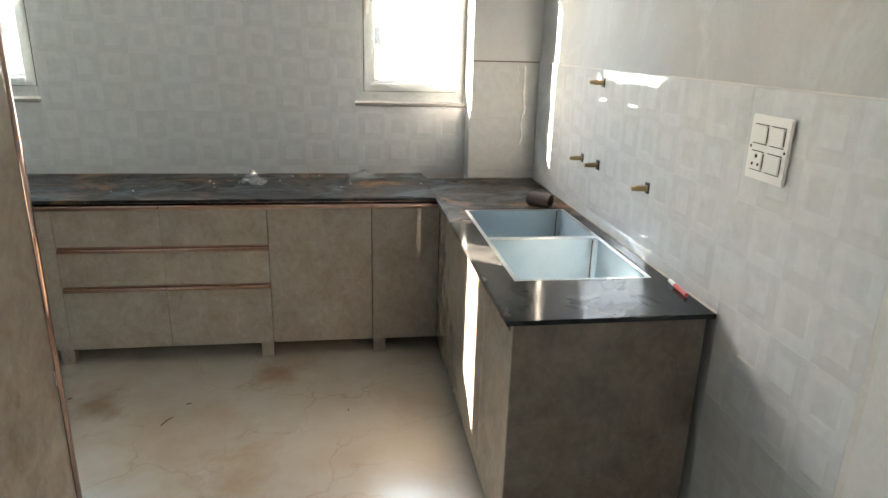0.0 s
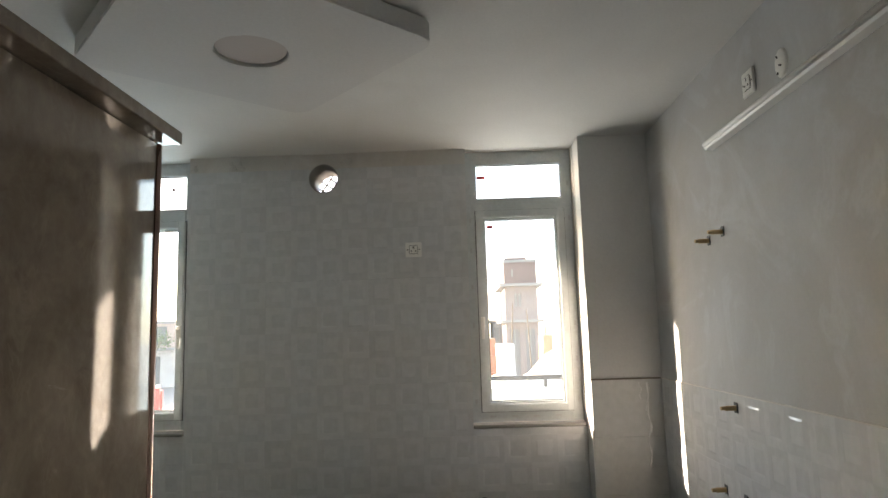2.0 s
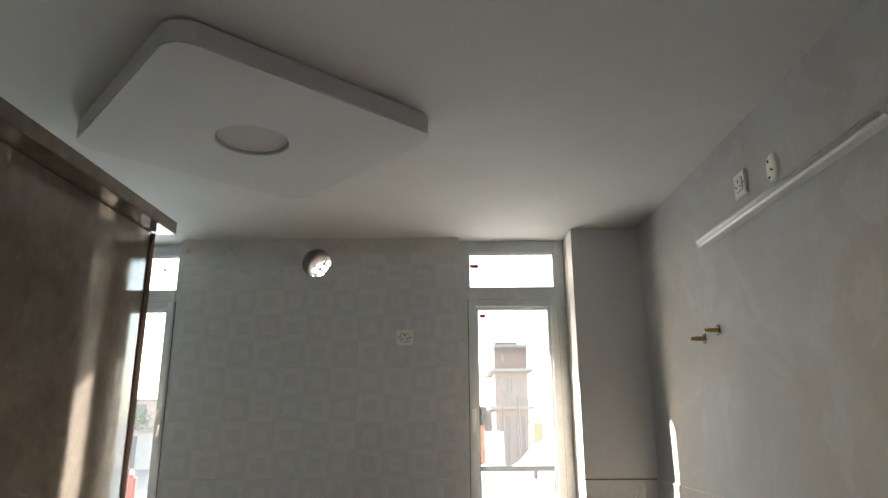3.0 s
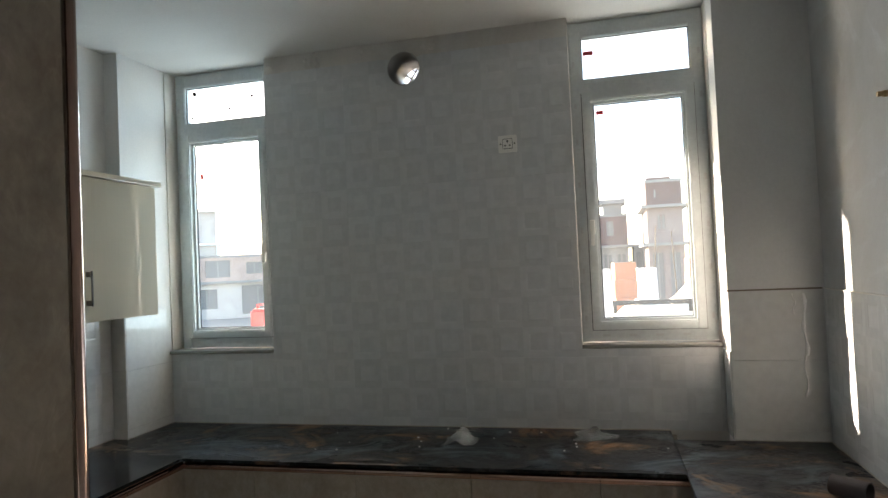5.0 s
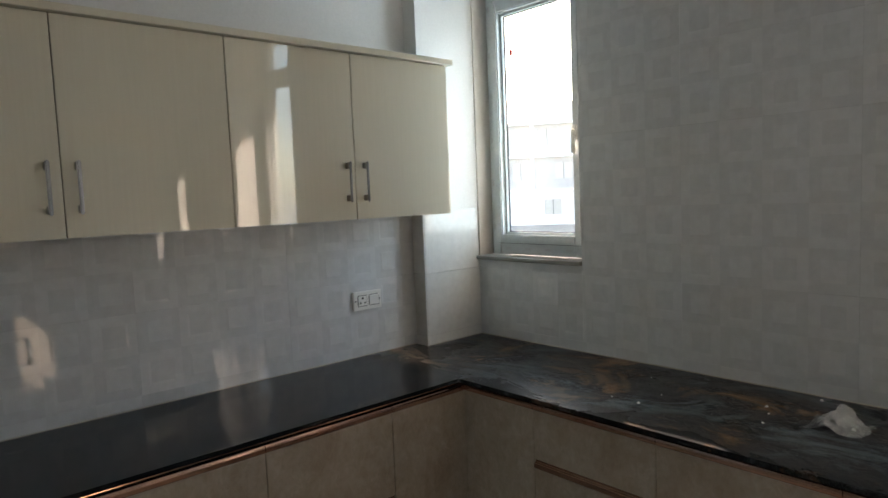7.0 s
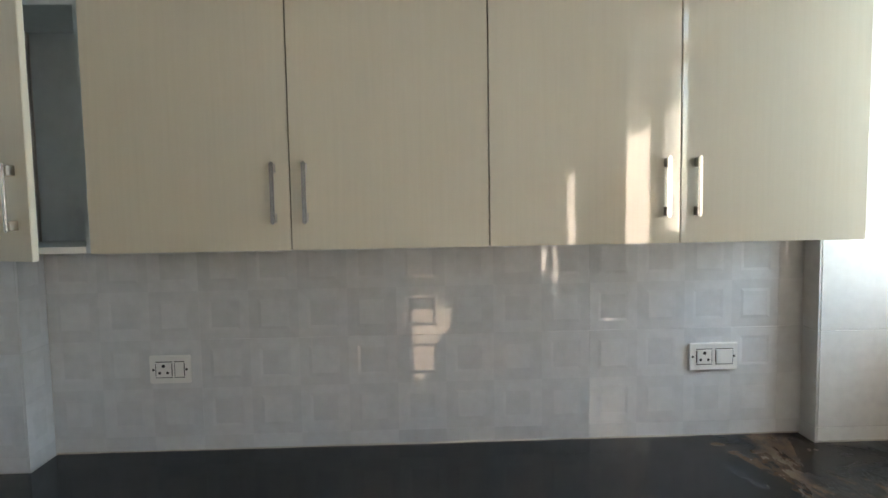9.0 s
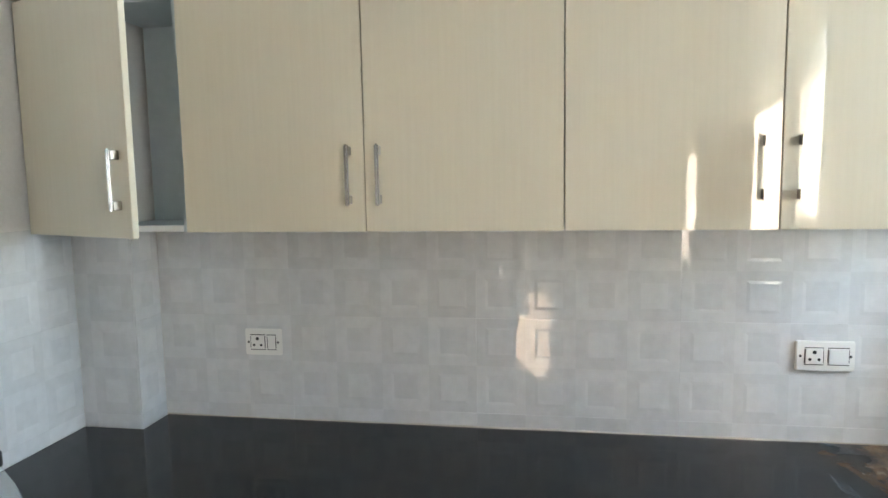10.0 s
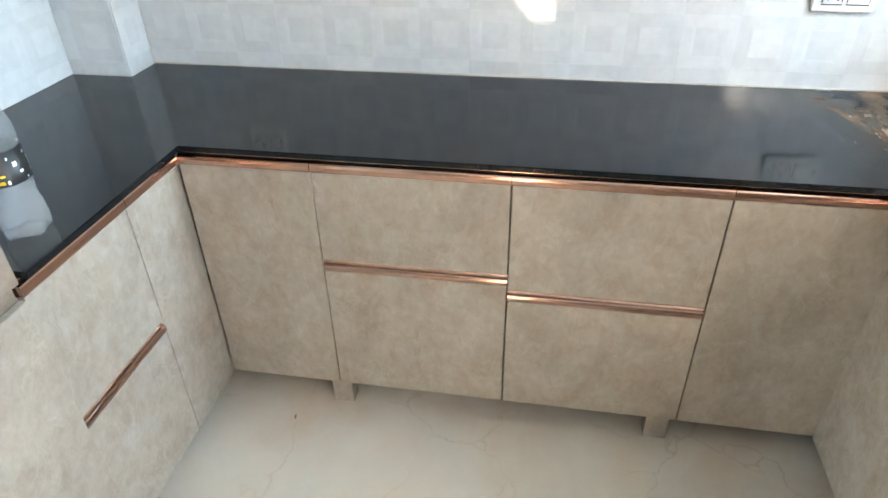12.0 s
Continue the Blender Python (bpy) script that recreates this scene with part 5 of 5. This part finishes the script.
def tile_mesh(w, h, pu, pv, flip):
    """One glazed tile: pressed squares in a checker of proud and sunk, joints left round it."""
    key = (round(w, 3), round(h, 3), round(pu, 3), round(pv, 3), flip)
    if key in TILE_MESHES:
        return TILE_MESHES[key]
    bm = bmesh.new()
    g = 0.00022
    y0 = 0.0
    us = sorted({g, w - g, *[u for u in (k * CELL - pu for k in range(0, 6)) if g < u < w - g]})
    vs = sorted({g, h - g, *[v for v in (k * CELL - pv for k in range(0, 4)) if g < v < h - g]})
    for i in range(len(us) - 1):
        for j in range(len(vs) - 1):
            a, b, c, d = us[i], us[i + 1], vs[j], vs[j + 1]
            odd = (math.floor(((a + b) / 2 + pu) / CELL) + math.floor(((c + d) / 2 + pv) / CELL) + flip) % 2
            outer, inner = (1, 0) if odd else (0, 1)
            dep = -0.0009 if odd else 0.0009
            m1, m2 = 0.028, 0.037
            if b - a < 0.09 or d - c < 0.09:
                f = bm.faces.new([bm.verts.new(p) for p in ((a, y0, c), (b, y0, c), (b, y0, d), (a, y0, d))])
                f.material_index = outer
                continue
            r0 = [bm.verts.new(p) for p in ((a, y0, c), (b, y0, c), (b, y0, d), (a, y0, d))]
            lip = 0.40 * dep
            r1 = [bm.verts.new(p) for p in ((a + m1, y0 + lip, c + m1), (b - m1, y0 + lip, c + m1), (b - m1, y0 + lip, d - m1), (a + m1, y0 + lip, d - m1))]
            r2 = [bm.verts.new(p) for p in ((a + m2, y0 + lip + dep, c + m2), (b - m2, y0 + lip + dep, c + m2), (b - m2, y0 + lip + dep, d - m2), (a + m2, y0 + lip + dep, d - m2))]
            for k in range(4):
                q = (k + 1) % 4
                bm.faces.new((r0[k], r0[q], r1[q], r1[k])).material_index = outer
                bm.faces.new((r1[k], r1[q], r2[q], r2[k])).material_index = outer
            bm.faces.new(r2).material_index = inner
    rim = [(g, g), (w - g, g), (w - g, h - g), (g, h - g)]
    for k in range(4):
        p, q = rim[k], rim[(k + 1) % 4]
        bm.faces.new([bm.verts.new(v) for v in ((p[0], y0, p[1]), (p[0], 0.0068, p[1]), (q[0], 0.0068, q[1]), (q[0], y0, q[1]))])
    bmesh.ops.remove_doubles(bm, verts=bm.verts[:], dist=0.00005)
    TILE_MESHES[key] = mesh_of(bm, "tile", [TILE_A, TILE_B])
    return TILE_MESHES[key]


def tile_field(parent, m, u0, u1, z0, z1, uo=0.0, zo=TILE_TOP, plain=False):
    """Tiles over a rectangle of a wall; m puts x along the wall and -y into the room; joints run from (uo, zo)."""
    i0, i1 = math.floor((u0 - uo) / TW), math.ceil((u1 - uo) / TW)
    j0, j1 = math.floor((z0 - zo) / TH), math.ceil((z1 - zo) / TH)
    for j in range(j0, j1):
        for i in range(i0, i1):
            a, b = max(u0, uo + i * TW), min(u1, uo + (i + 1) * TW)
            c, d = max(z0, zo + j * TH), min(z1, zo + (j + 1) * TH)
            if b - a < 0.006 or d - c < 0.006:
                continue
            me = tile_mesh(b - a, d - c, a - (uo + i * TW), c - (zo + j * TH), 0)
            if plain:
                me = mesh_of(bevelled(0.0004, b - a - 0.0004, 0, 0.0068, 0.0004, d - c - 0.0004, 0.0008), "tile", TILE_C)
            ob = new("tile", me)
            ob.parent = parent
            ob.matrix_basis = m @ Matrix.Translation((a, 0, c))


NORTH, WEST, SOUTH, EAST = pose(0, YN, 0), pose(XW, 0, 0, 0, 0, 90), pose(0, YS, 0, 0, 0, 180), pose(XE, 0, 0, 0, 0, -90)
TZ = 2.775
tile_field(wall_north, NORTH, W1[1], W2[0], TOP + 0.001, VZ - 0.109, uo=-1.10)
tile_field(wall_north, NORTH, W1[1], VX - 0.10, VZ - 0.109, TZ, uo=-1.10)
tile_field(wall_north, NORTH, VX + 0.10, W2[0], VZ - 0.109, TZ, uo=-1.10)
_bm = bmesh.new()
for k in range(40):
    a, b = 2 * math.pi * k / 40, 2 * math.pi * (k + 1) / 40
    q = [(VR * math.cos(a), VR * math.sin(a)), (VR * math.cos(b), VR * math.sin(b))]
    for t in (b, a):
        r = 1 / max(abs(math.cos(t)) / 0.10, abs(math.sin(t)) / 0.109)
        q.append((r * math.cos(t), r * math.sin(t)))
    if max(p[1] for p in q[:2]) < TZ - VZ:
        _bm.faces.new([_bm.verts.new((x, 0, min(z, TZ - VZ))) for x, z in q])
bmesh.ops.recalc_face_normals(_bm, faces=_bm.faces[:])
part("tile", _bm, [TILE_A], wall_north, "tile cut round the vent", pose(VX, YN, VZ))
tile_field(wall_north, NORTH, -2.2045, W1[1], TOP + 0.001, SILL, uo=-1.10)
tile_field(wall_north, NORTH, W2[0], 0.7165, TOP + 0.001, SILL, uo=-1.10)
tile_field(wall_west, WEST, 0.809, 3.135, TOP + 0.001, TILE_TOP, uo=1.86)
tile_field(wall_east, EAST, -3.342, -1.338, TOP + 0.001, TILE_TOP, uo=-0.80)
tile_field(wall_east, EAST, -1.336, -0.80, 0.001, TILE_TOP, uo=-0.80)
tile_field(column_ne, pose(0, 3.343, 0), 0.724, XE - 0.001, TOP + 0.001, TILE_TOP, uo=0.724, plain=True)
tile_field(column_ne, pose(0.717, 0, 0, 0, 0, -90), -YN + 0.001, -3.344, TOP + 0.001, SILL, uo=-3.344, plain=True)
tile_field(column_nw, pose(-2.205, 0, 0, 0, 0, 90), 3.143, YN - 0.001, TOP + 0.001, TILE_TOP, uo=3.143, plain=True)
tile_field(column_nw, pose(0, 3.136, 0), XW + 0.001, -2.206, TOP + 0.001, TILE_TOP, uo=-2.206, plain=True)
tile_field(column_sw, pose(-2.155, 0, 0, 0, 0, 90), YS + 0.001, 0.801, TOP + 0.001, TILE_TOP, uo=0.801)
tile_field(column_sw, pose(0, 0.808, 0, 0, 0, 180), 2.156, -XW - 0.001, TOP + 0.001, TILE_TOP, uo=2.156)
tile_field(wall_south, SOUTH, 1.150, 2.154, TOP + 0.001, TILE_TOP, uo=1.554)
